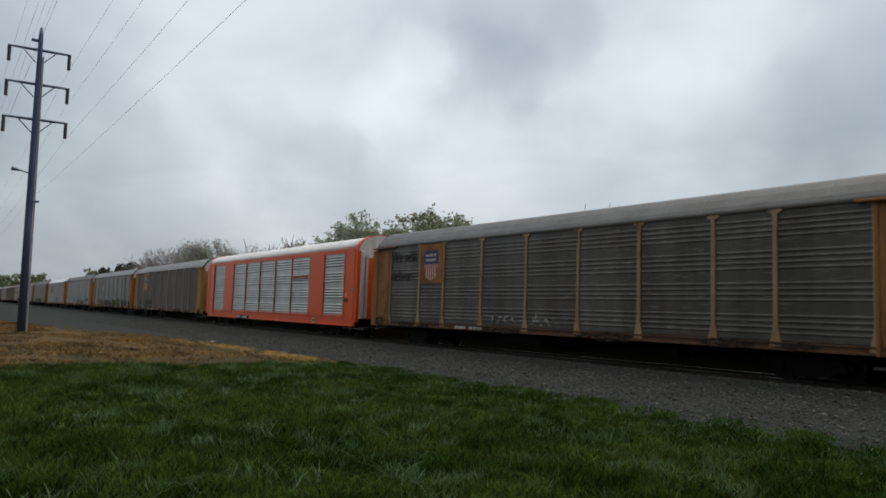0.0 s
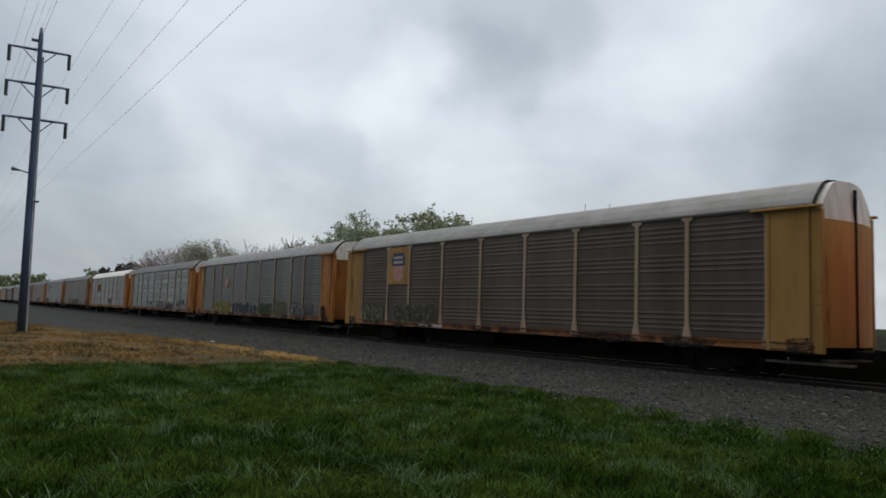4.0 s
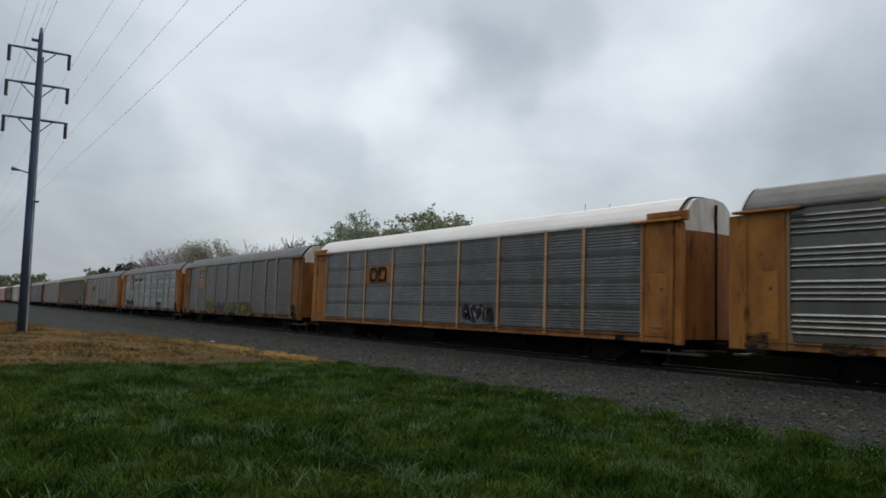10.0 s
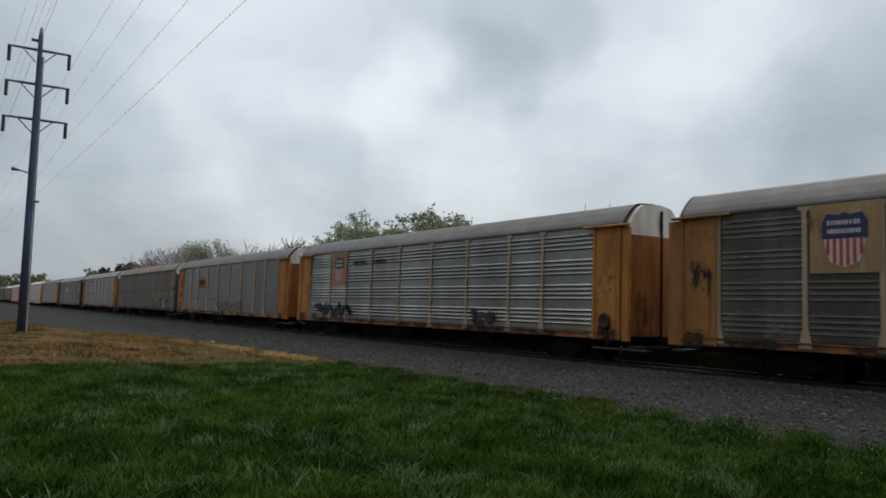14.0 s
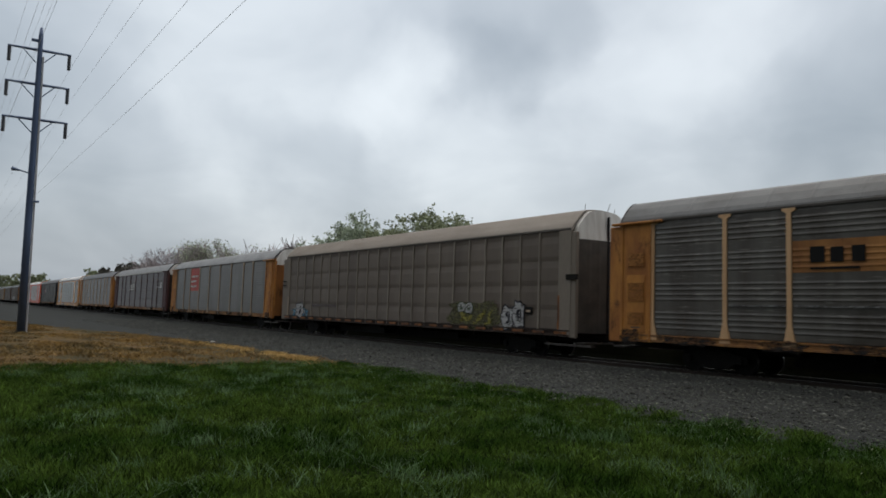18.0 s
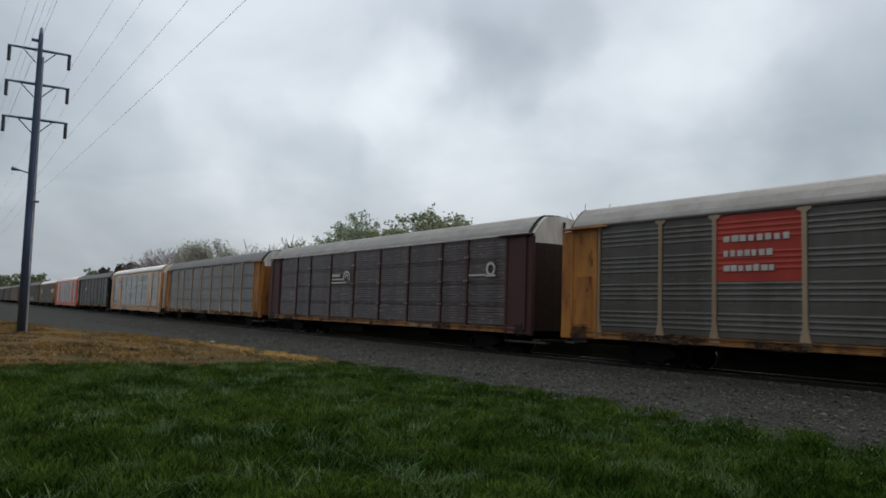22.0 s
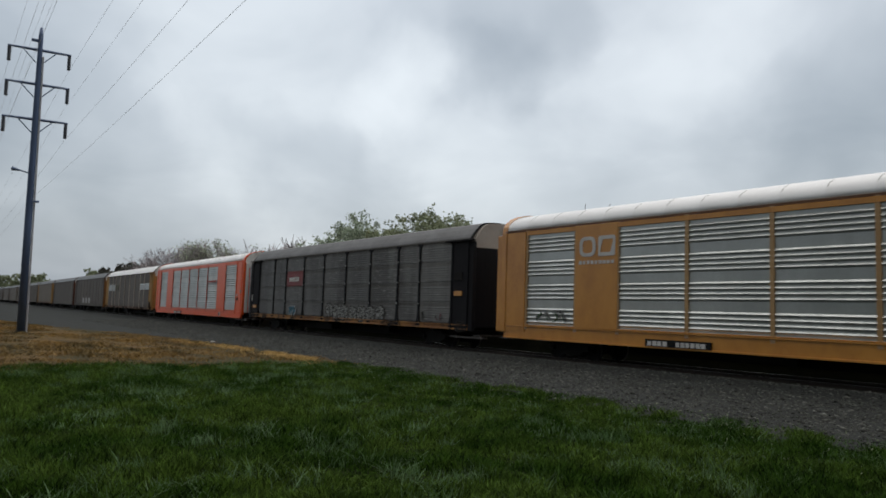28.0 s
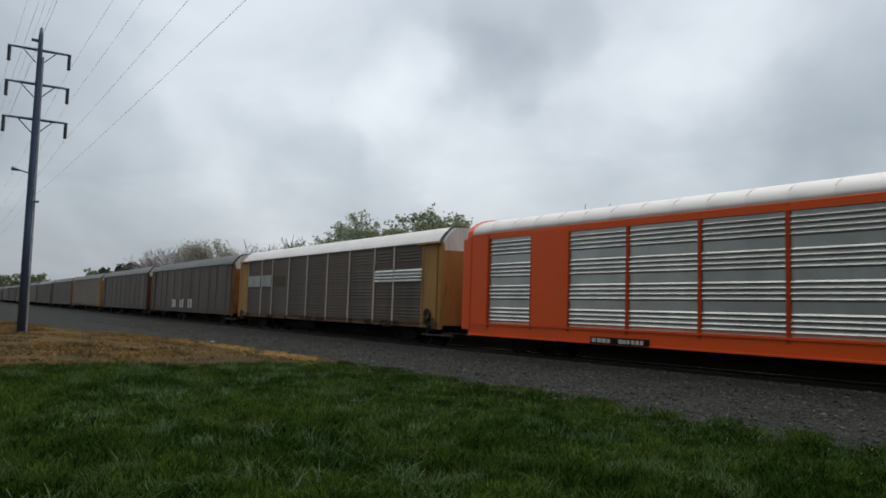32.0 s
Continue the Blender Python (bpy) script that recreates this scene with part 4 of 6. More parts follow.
def striped_disc(car, x, z, r):
    """A round white mark with red stripes."""
    bm = bmesh.new()
    prism(bm, [(r * math.cos(q * math.pi / 12), r * math.sin(q * math.pi / 12)) for q in range(24)], "y", -0.012, 0.05)
    p = part("sign_plate", bm, "white", car, "round white mark with red stripes", at=(x, FACE, z))
    for i in range(5):
        zz = (-0.72 + i * 0.36) * r
        w = math.sqrt(max(r * r - zz * zz, 0.01)) * 0.93
        part("sign_stripe", boxes((-w + (0.25 * r if i % 2 else 0), w, -0.02, -0.01, zz - 0.09 * r, zz + 0.12 * r)), "red", p)


def brake_wheel(car, x, z):
    """A dark hand-brake wheel with its chain box on the end sheet."""
    bm = bmesh.new()
    n = 14
    rings = [[bm.verts.new((r * math.cos(q), y, r * math.sin(q))) for r, y in ((0.22, -0.04), (0.29, -0.08), (0.24, -0.11), (0.06, -0.07))] for q in (2 * math.pi * k / n for k in range(n))]
    for k in range(n):
        for i in range(4):
            bm.faces.new((rings[k][i], rings[k][(i + 1) % 4], rings[(k + 1) % n][(i + 1) % 4], rings[(k + 1) % n][i]))
    bmesh.ops.recalc_face_normals(bm, faces=bm.faces[:])
    w = part("brake_wheel", bm, "rust_dark", car, "black hand-brake wheel", at=(x, -HALF - 0.05, z))
    part("chain_box", boxes((-0.13, 0.13, -0.055, 0.02, -0.28, 0.16), (-0.34, -0.10, -0.06, 0.02, -0.50, -0.18), bevel=0.02), "rust_dark", w)
    part("chain", tube(bmesh.new(), [(0.05, -0.06, -0.2), (0.12, -0.05, -0.6), (0.1, -0.03, -0.85)], [0.035, 0.03, 0.03], 5), "rust_dark", w)


def plate(car, x0, x1, z0, z1, material, label, proud=0.0):
    return part("sign_plate", boxes((-(x1 - x0) / 2, (x1 - x0) / 2, -0.012, 0.05, -(z1 - z0) / 2, (z1 - z0) / 2)), material, car, label, at=((x0 + x1) / 2, FACE - proud, (z0 + z1) / 2))


def painted_sheet(car, x0, x1, z0, z1, material, kind, label):
    """A sign painted on the pressed side sheet, whose ridges run through it."""
    out = [(-0.008, z0)] + [(-d - 0.008, z) for d, z in wave(FLOOR + 0.02, EAVE - 0.04, kind) if z0 < z < z1] + [(-0.008, z1), (0.03, z1), (0.03, z0)]
    bm = bmesh.new()
    prism(bm, out, "x", -(x1 - x0) / 2, (x1 - x0) / 2)
    return part("sign_panel", bm, material, car, label, at=((x0 + x1) / 2, -HALF, 0))


def shield(car, x, z, s, backing, label="shield emblem with blue top and red stripes"):
    p = plate(car, x - 0.92, x + 0.92, z - 0.95, z + 0.95, backing, label)
    bm = bmesh.new()
    prism(bm, [(-0.62 * s, -0.2 * s), (-0.62 * s, 0.55 * s), (-0.5 * s, 0.72 * s), (-0.2 * s, 0.68 * s), (0, 0.74 * s), (0.2 * s, 0.68 * s), (0.5 * s, 0.72 * s), (0.62 * s, 0.55 * s), (0.62 * s, -0.2 * s), (0.45 * s, -0.78 * s), (0, -0.95 * s), (-0.45 * s, -0.78 * s)], "y", -0.02, -0.01)
    part("emblem_field", bm, "white", p)
    bm = bmesh.new()
    prism(bm, [(-0.7 * s, -0.02 * s), (-0.7 * s, 0.5 * s), (-0.55 * s, 0.8 * s), (-0.2 * s, 0.74 * s), (0, 0.82 * s), (0.2 * s, 0.74 * s), (0.55 * s, 0.8 * s), (0.7 * s, 0.5 * s), (0.7 * s, -0.02 * s)], "y", -0.026, -0.015)
    part("emblem_top", bm, "blue", p)
    rnd = random.Random(3)
    for z0, n in ((0.42, 9), (0.14, 12)):
        w = 1.04 * s / n
        for i in range(n):
            bm = boxes((-0.52 * s + i * w, -0.52 * s + (i + rnd.uniform(0.45, 0.75)) * w, -0.032, -0.02, z0 * s, (z0 + 0.15) * s))
            part("emblem_bar", bm, "white", p)
    for i in range(6):
        xx = -0.51 + i * 0.204
        d = abs(xx)
        foot = -0.93 + 0.38 * d if d < 0.45 else -0.74 + (d - 0.45) * 3.2
        part("emblem_stripe", boxes(((xx - 0.052) * s, (xx + 0.052) * s, -0.026, -0.015, foot * s, -0.03 * s)), "red", p)


def ring_mark(car, x, z, s, material, label):
    """A railway mark drawn as plain shapes: a rounded frame and a slanted frame."""
    def band(out, inn):
        bm = bmesh.new()
        n = len(out)
        o0, i0, o1, i1 = [[bm.verts.new((px * s, y, pz * s)) for px, pz in ring] for y in (-0.012, 0.0) for ring in (out, inn)]
        for k in range(n):
            m = (k + 1) % n
            for f in ((o0[k], o0[m], i0[m], i0[k]), (o1[k], i1[k], i1[m], o1[m]), (o0[k], o1[k], o1[m], o0[m]), (i0[k], i0[m], i1[m], i1[k])):
                bm.faces.new(f)
        bmesh.ops.recalc_face_normals(bm, faces=bm.faces[:])
        return bm

    def rounded(x0, x1, h, lean, r):
        pts = []
        for cx, cz, a0 in ((x1 - r, h - r, 0), (x0 + r, h - r, 90), (x0 + r, -h + r, 180), (x1 - r, -h + r, 270)):
            for q in range(4):
                a = radians(a0 + q * 30)
                pts.append((cx + r * math.cos(a) + lean * cz, cz + r * math.sin(a)))
        return pts
    mark = part("railway_mark", band(rounded(-0.90, -0.06, 0.40, 0, 0.26), rounded(-0.75, -0.21, 0.26, 0, 0.15)), material, car, label, at=(x, FACE - 0.02, z))
    part("mark_frame", band(rounded(0.08, 0.92, 0.40, 0.0, 0.08), rounded(0.23, 0.77, 0.26, 0.3, 0.05)), material, mark)
    return mark


def ring_sector(r1, r0, start, sweep):
    """A flat curved band facing -y, over an angle in radians."""
    bm = bmesh.new()
    n = max(10, int(sweep * 4))
    rows = []
    for q in range(n + 1):
        a = start + sweep * q / n
        rows.append([bm.verts.new((r * math.cos(a), y, r * math.sin(a))) for r, y in ((r1, -0.012), (r0, -0.012), (r0, 0.0), (r1, 0.0))])
    for a, b in zip(rows, rows[1:]):
        for k in range(4):
            bm.faces.new((a[k], a[(k + 1) % 4], b[(k + 1) % 4], b[k]))
    bm.faces.new(rows[0])
    bm.faces.new(rows[-1])
    bmesh.ops.recalc_face_normals(bm, faces=bm.faces[:])
    return bm


def bars(car, name, x0, x1, z, h, n, material, label, seed, y=None):
    """Unreadable lettering as plain bars."""
    rnd = random.Random(seed)
    w = (x1 - x0) / n
    top = None
    for i in range(n):
        bm = boxes((0, rnd.uniform(0.6, 0.85) * w, -0.008, 0.004, -h / 2, h / 2 * rnd.uniform(0.7, 1.0)))
        if top is None:
            top = part(name, bm, material, car, label, at=(x0, FACE - 0.015 if y is None else y, z))
        else:
            part("letter_bar", bm, material, top, at=(i * w, 0, 0))
    return top


def words(car, text, x, z, size, material):
    cu = bpy.data.curves.new("lettering", "FONT")
    cu.body, cu.size, cu.extrude = text, size, 0.006
    tmp = new("lettering", cu)
    me = bpy.data.meshes.new_from_object(tmp.evaluated_get(bpy.context.evaluated_depsgraph_get()))
    bpy.data.objects.remove(tmp)
    me.transform(Matrix.Rotation(radians(90), 4, "X"))
    me.materials.clear()
    me.materials.append(M[material])
    return part("lettering", me, "", car, at=(x, FACE - 0.02, z))


def autorack(label, frame_m="yellow", panel_m="dark", roof_m="roof_grey", kind="corr", style="gusset", sill_m=None, cap_m="white_old",
             solid=(), hoop=None, ribbed=False, post_m=None, door_m=None, beam=True, ladders=True, corner_m=None, door_edges=False, rail_m="shadow_rail", seal=True, trim_m=None):
    """One covered car carrier, its middle at x = 0; the sides are alike."""
    global SILL, FLOOR, EAVE, CROWN
    SILL, FLOOR, EAVE, CROWN = ARCHED if hoop else OLD
    car = tagged(new("car_carrier_wagon"), label, "railway wagon", "wagons of the freight train")
    sill_m, post_m, door_m, corner_m = sill_m or ("sill" if frame_m.startswith("yellow") and frame_m != "yellow_clean" else frame_m), post_m or ("post_yellow" if frame_m.startswith("yellow") and frame_m != "yellow_clean" else frame_m), door_m or ("yellow_door" if frame_m in ("yellow", "yellow_dirty") else frame_m), corner_m or frame_m
    # solid core stands in for the hollow inside; its unlit dark is base colour
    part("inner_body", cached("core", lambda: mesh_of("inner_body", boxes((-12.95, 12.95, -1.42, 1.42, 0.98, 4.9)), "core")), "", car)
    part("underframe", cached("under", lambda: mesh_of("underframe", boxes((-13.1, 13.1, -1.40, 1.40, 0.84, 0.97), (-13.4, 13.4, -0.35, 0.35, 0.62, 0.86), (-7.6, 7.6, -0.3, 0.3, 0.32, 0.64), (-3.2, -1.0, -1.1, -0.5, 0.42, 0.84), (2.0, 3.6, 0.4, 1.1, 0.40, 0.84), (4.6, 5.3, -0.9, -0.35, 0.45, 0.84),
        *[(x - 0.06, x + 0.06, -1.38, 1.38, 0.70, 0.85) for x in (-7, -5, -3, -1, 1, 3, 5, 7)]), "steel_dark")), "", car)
    part("roof", roof_mesh(roof_m, ribbed, hoop is None), "", car)
    if hoop:
        seam = cached("seam", lambda: seam_mesh())
        for i in range(1, 20):
            part("roof_seam", seam, "", car, at=(-13.1 + 1.31 * i + 0.05, 0, 0))
    for turn in (0, 180):
        s = 1 if turn == 0 else -1
        part("side_sill", cached(("sill", sill_m), lambda: mesh_of("side_sill", sill_channel(), sill_m)), "", car, turn=turn)
        # by default a dark strip that paints the shadowed gap under the eave
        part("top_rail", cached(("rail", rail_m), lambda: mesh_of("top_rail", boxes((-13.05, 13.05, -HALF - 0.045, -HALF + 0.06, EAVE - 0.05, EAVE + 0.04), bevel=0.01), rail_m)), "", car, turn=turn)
        if style == "ribs":
            edges = [-12.5 + i * 1.135 for i in range(23)]
        else:
            edges = list(BAYS)
        for i, (a, b) in enumerate(zip(edges, edges[1:])):
            w, cx = round(b - a, 2), (a + b) / 2
            if i in solid:
                me = cached(("solid", w, frame_m), lambda: mesh_of("solid_panel", boxes((-w / 2, w / 2, -0.06, 0.07, FLOOR, EAVE - 0.04), bevel=0.01), frame_m))
                part("solid_panel", me, "", car, at=(s * cx, -s * HALF, 0), turn=turn)
            else:
                part("side_panel", sheet_mesh(w, kind, panel_m), "", car, at=(s * cx, -s * HALF, 0), turn=turn)
                if hoop:
                    for low, high in ((EAVE - 0.22, EAVE - 0.05), (FLOOR, FLOOR + 0.035)):
                        part("panel_frame", cached(("frame", w, frame_m, low), lambda: mesh_of("panel_frame", boxes((-w / 2, w / 2, -0.05, 0.02, low, high), bevel=0.008), frame_m)), "", car, at=(s * cx, -s * HALF, 0), turn=turn)
        for e in edges:
            part("post", post_mesh("thin" if style in ("ribs", "thin") else style, post_m), "", car, at=(s * e, -s * HALF, 0), turn=turn)
        for end in (-1, 1):
            # the corner post is wider at the wagon's rear
            mid, wide = (13.18, 0.16) if s * end > 0 else (-13.30, 0.28)
            if style == "ribs":
                part("end_panel", cached("narrow", lambda: mesh_of("end_panel", boxes((-0.30, 0.30, -0.05, 0.07, FLOOR - 0.26, EAVE - 0.06), bevel=0.01), frame_m)), "", car, at=(s * end * 12.79, -s * HALF, 0), turn=turn)
                part("corner_strip", cached(("strip", corner_m, wide), lambda: mesh_of("corner_strip", boxes((-wide, wide, -0.05, 0.12, FLOOR - 0.30, EAVE - 0.12), bevel=0.03), corner_m)), "", car, at=(mid, -s * (HALF - 0.02), 0), turn=turn)
                continue
            me = cached(("endpanel", frame_m), lambda: end_panel_mesh(frame_m))
            part("end_panel", me, "", car, at=(s * end * 12.4, -s * HALF, 0), turn=turn)
            if frame_m.startswith("yellow") and frame_m != "yellow_clean":
                field = part("end_plate", cached(("plate", frame_m), lambda: mesh_of("end_plate", boxes((-0.40, 0.38, -0.062, -0.03, 1.15, 3.1), (-0.30, 0.28, -0.068, -0.05, 1.22, 1.40), bevel=0.006), frame_m)), "", car, at=(s * end * 12.4, -s * HALF, 0), turn=turn)
                # the slot's hole is drawn by a raised box in the shadow colour
                part("slot", cached("slot", lambda: mesh_of("slot", boxes((-0.20, 0.18, -0.071, -0.06, 1.30, 1.34)), "shadow_rail")), "", field)
                part("latch", cached("latch", lambda: mesh_of("latch", boxes((0.12, 0.2, -0.066, -0.05, 2.55, 2.66)), "shadow_rail")), "", field)
            part("corner_strip", cached(("strip", corner_m, wide), lambda: mesh_of("corner_strip", boxes((-wide, wide, -0.05, 0.12, FLOOR - 0.30, EAVE - 0.12), bevel=0.03), corner_m)), "", car, at=(mid, -s * (HALF - 0.02), 0), turn=turn)
            if beam:
                part("end_beam", cached(("beam", frame_m), lambda: mesh_of("end_beam", boxes((-1.05, 1.00, -0.17, 0.04, EAVE - 0.09, EAVE - 0.01), bevel=0.015), frame_m)), "", car, at=(s * end * 12.35, -s * HALF, 0), turn=turn)
    for turn in (0, 180):
        part("end_cap", end_cap_mesh(cap_m, hoop is None), "", car, turn=turn)
        if not hoop:
            part("roof_trim", arch_mesh("trim", trim_m or "black", 13.07, 13.125, HALF + 0.035, EAVE, CROWN + 0.012, EAVE - 0.10, 0.05, True), "", car, "arched trim at the roof's end", turn=turn)
        if door_edges:
            edge = cached("edge", lambda: mesh_of("door_edge", boxes((13.28, 13.42, -1.44, -1.20, FLOOR - 0.1, 4.9), bevel=0.02), "white_old"))
            edge2 = cached("edge2", lambda: mesh_of("door_edge", boxes((13.30, 13.46, -1.14, -0.98, FLOOR - 0.1, 4.7), bevel=0.02), "conduit"))
            part("door_edge", edge, "", car, "streaked white door edge", turn=turn)
            part("door_edge", edge2, "", car, "pale blue-grey door edge", turn=turn)
        if hoop:
            part("hoop", arch_mesh("hoop", hoop, 12.95, 13.27, HALF + 0.05, EAVE - 0.05, CROWN + 0.05, FLOOR - 0.3, 0.10), "", car, turn=turn)
        if seal:
            part("door_seal", cached("seal", lambda: mesh_of("door_seal", boxes((13.46, 13.55, -0.05, 0.05, FLOOR - 0.1, 5.50), bevel=0.02), "black")), "", car, "black centre strip of the end doors", turn=turn)
        d = end_door_mesh(door_m)
        part("end_door", d, "", car, turn=turn)
        me = cached(("door2", door_m), lambda: mirrored(end_door_mesh(door_m)))
        part("end_door", me, "", car, turn=turn)
        s = 1 if turn == 0 else -1
        part("coupler", cached("coupler", lambda: mesh_of("coupler", boxes((13.3, 14.15, -0.12, 0.12, 0.68, 0.92), (14.0, 14.25, -0.2, 0.2, 0.62, 0.98), bevel=0.03), "steel_dark")), "", car, turn=turn)
        part("end_platform", cached("plat", lambda: mesh_of("end_platform", boxes((11.6, 14.05, -1.46, -1.25, 0.50, 0.57), (13.1, 13.6, -1.3, 1.3, 0.60, 0.66)), "board")), "", car, turn=turn)
        if ladders:
            part("ladder", ladder_mesh(frame_m), "", car, at=(s * 13.18, -s * (HALF + 0.026), 0), turn=turn)
        bogie(car, s * 9.8)
    return car


def mirrored(me):
    bm = bmesh.new()
    bm.from_mesh(me)
    bmesh.ops.scale(bm, vec=(1, -1, 1), verts=bm.verts)
    bmesh.ops.reverse_faces(bm, faces=bm.faces[:])
    out = bpy.data.meshes.new(me.name)
    bm.to_mesh(out)
    bm.free()
    out.materials.append(me.materials[0])
    return out


CARS = []


def bay(i, a=0.0, b=1.0):
    w = BAYS[i + 1] - BAYS[i]
    return BAYS[i] + a * w, BAYS[i] + b * w


DARK_TAG = (("spray_dark", 0.17, 1.0), ("spray_white", 0.028, 0.9))


def car_numbers(car, seed, x=-6.0, m="white"):
    bars(car, "lettering", x, x + 0.8, 0.97, 0.13, 4, m, "", seed, -HALF - 0.075)
    bars(car, "lettering", x + 1.0, x + 1.95, 0.97, 0.13, 6, m, "", seed + 1, -HALF - 0.075)


def build_train():
    add = CARS.append
    # 0
    c = autorack("grimy yellow and grey car carrier wagon with shield emblem and slogan", "yellow_dirty", "dark", "roof_grey", sill_m="brown_rail")
    shield(c, -8.08, 3.92, 0.84, "yellow_dirty")
    words(c, "We will", -11.62, 4.12, 0.69, "ink")
    words(c, "deliver", -11.62, 3.16, 0.69, "ink")
    graffiti(c, 4, -3.7, -1.9, 1.15, 1.65, (("spray_grey", 0.05, 1.0), ("spray_white", 0.03, 0.9)), 4)
    graffiti(c, 9, -1.15, 0.05, 1.15, 1.7, (("spray_white", 0.04, 1.0),), 4)
    car_numbers(c, 1)
    add(c)

    # 1: clean orange
    def orange():
        c = autorack("bright orange and silver car carrier wagon with a white roof", "orange", "bright", "roof_white", "slots", "plain", solid=(1, 7), hoop="orange", cap_m="white_old", beam=False, ladders=False, door_m="orange", door_edges=True, rail_m="orange", post_m="orange_post", seal=False)
        p = plate(c, 4.4, 6.93, 3.40, 3.76, "bright", "silver strip with a red mark")
        bars(c, "railway_mark", 4.5, 6.85, 3.60, 0.17, 9, "red", "red lettering bars", 7, FACE - 0.025)
        part("mark_line", boxes((-1.25, 1.2, -0.02, -0.01, -0.14, -0.10)), "ink", p)
        plate(c, -5.9, -3.35, 0.68, 0.92, "ink", "black number panel", 0.025)
        bars(c, "lettering", -5.8, -4.9, 0.80, 0.15, 4, "white", "", 5, FACE - 0.045)
        bars(c, "lettering", -4.6, -3.5, 0.80, 0.15, 6, "white", "", 6, FACE - 0.045)
        plate(c, 11.95, 12.11, 2.34, 2.52, "white_old", "small white placard")
        sq = plate(c, 7.8, 8.17, 0.74, 1.02, "white", "small white-framed square on the sill", 0.03)
        part("square_field", boxes((-0.12, 0.12, -0.02, -0.01, -0.08, 0.08)), "rust_red", sq)
        plate(c, 12.72, 12.96, 2.60, 2.82, "tan_post", "small faded placard", 0.03)
        plate(c, 11.9, 12.3, 2.02, 2.22, "rust_red", "small dull red placard", 0.03)
        return c
    add(orange())
    # 2
    c = autorack("khaki yellow and brown-grey car carrier wagon with a shield emblem", "khaki", "brown_dark", "roof_light", sill_m="sill", post_m="tan_post")
    shield(c, -8.08, 3.92, 0.84, "khaki")
    bubble_letters(c, 21, -11.4, -9.4, 0.88, 2.0, 3, "spray_moss", "spray_shade", 2)
    bubble_letters(c, 23, -8.4, -4.8, 0.85, 2.0, 4, "spray_shade", "spray_moss", 2)
    car_numbers(c, 9)
    add(c)
    # 3
    c = autorack("yellow and dark grey car carrier wagon with colourful graffiti", "yellow", "dark", "roof_light", post_m="tan_post")
    striped_disc(c, -5.7, 3.41, 0.39)
    graffiti(c, 31, -8.8, -4.4, 1.0, 1.9, (("spray_yellow", 0.09, 1.0), ("spray_olive", 0.03, 0.85)), 4, "spray_yellow")
    bubble_letters(c, 32, -4.1, 1.2, 0.95, 1.95, 7, "spray_dark", "spray_white", 0)
    graffiti(c, 36, 0.2, 2.2, 1.4, 2.3, (("spray_pale", 0.03, 1.0),), 3)
    graffiti(c, 33, 1.35, 4.3, 0.98, 1.88, (("spray_olive", 0.05, 0.9), ("spray_shade", 0.06, 0.8)), 4, "spray_green")
    graffiti(c, 34, 4.4, 6.5, 1.0, 1.98, (("spray_pale", 0.05, 1.0), ("spray_yellow", 0.03, 0.9)), 3, "spray_olive")
    brake_wheel(c, 12.27, 1.53)
    bubble_letters(c, 35, 7.25, 9.2, 1.0, 1.95, 2, "spray_pale", "spray_dark", 3)
    bubble_letters(c, 37, 9.1, 10.5, 1.15, 1.85, 2, "spray_grey", "spray_shade", 2)
    add(c)
    # 4
    c = autorack("yellow-framed silver car carrier wagon with grey graffiti", "yellow", "silver", "roof_grey", "slots", sill_m="yellow_dirty")
    graffiti(c, 41, -4.0, -1.65, 1.24, 1.96, (("spray_dark", 0.035, 1.0), ("spray_pale", 0.03, 0.9)), 6)
    graffiti(c, 42, -0.15, 3.6, 1.0, 2.1, (("spray_dark", 0.10, 0.95), ("spray_white", 0.055, 1.0), ("spray_pale", 0.09, 0.75), ("spray_dark", 0.04, 0.85), ("spray_white", 0.035, 0.8)), 6)
    graffiti(c, 43, 3.7, 6.9, 0.95, 1.85, (("spray_red", 0.16, 1.0), ("spray_grey", 0.04, 0.8), ("spray_red", 0.08, 0.8)), 5)
    graffiti(c, 44, 7.9, 10.9, 1.2, 2.15, (("spray_grey", 0.10, 1.0), ("spray_dark", 0.05, 0.85)), 6)
    graffiti(c, 45, 2.8, 10.6, 0.82, 1.08, (("spray_grey", 0.10, 1.0), ("spray_pale", 0.06, 0.95)), 9)
    car_numbers(c, 13, -6.6, m="ink")
    add(c)
    # 5
    c = autorack("yellow and charcoal car carrier wagon with black railway mark", "yellow", "dark_chip", "roof_white", "fine", "plain", post_m="peach_post", rail_m="white_old", sill_m="yellow_dirty")
    painted_sheet(c, *bay(2, 0.03, 0.97), 3.04, 4.0, "yellow", "fine", "yellow sign panel")
    ring_mark(c, -5.7, 3.52, 0.95, "ink", "black railway mark")
    graffiti(c, 51, 1.75, 3.85, 1.2, 2.05, DARK_TAG, 6)
    for x in (-12.72, 12.72):
        part("end_hood", boxes((-0.78, 0.78, -0.10, 0.10, -0.16, 0.16), (-0.70, 0.70, -0.12, -0.09, -0.02, 0.02), bevel=0.02), "yellow", c, "raised yellow box over the end panel", at=(x, -HALF, 5.02))
    plate(c, 10.64, 10.98, 0.86, 1.02, "ink", "small black square on the sill", 0.03)
    bolt5 = mesh_of("bolt_plate", boxes((-0.05, 0.05, -0.02, 0.02, -0.03, 0.03), bevel=0.008), "yellow_dirty")
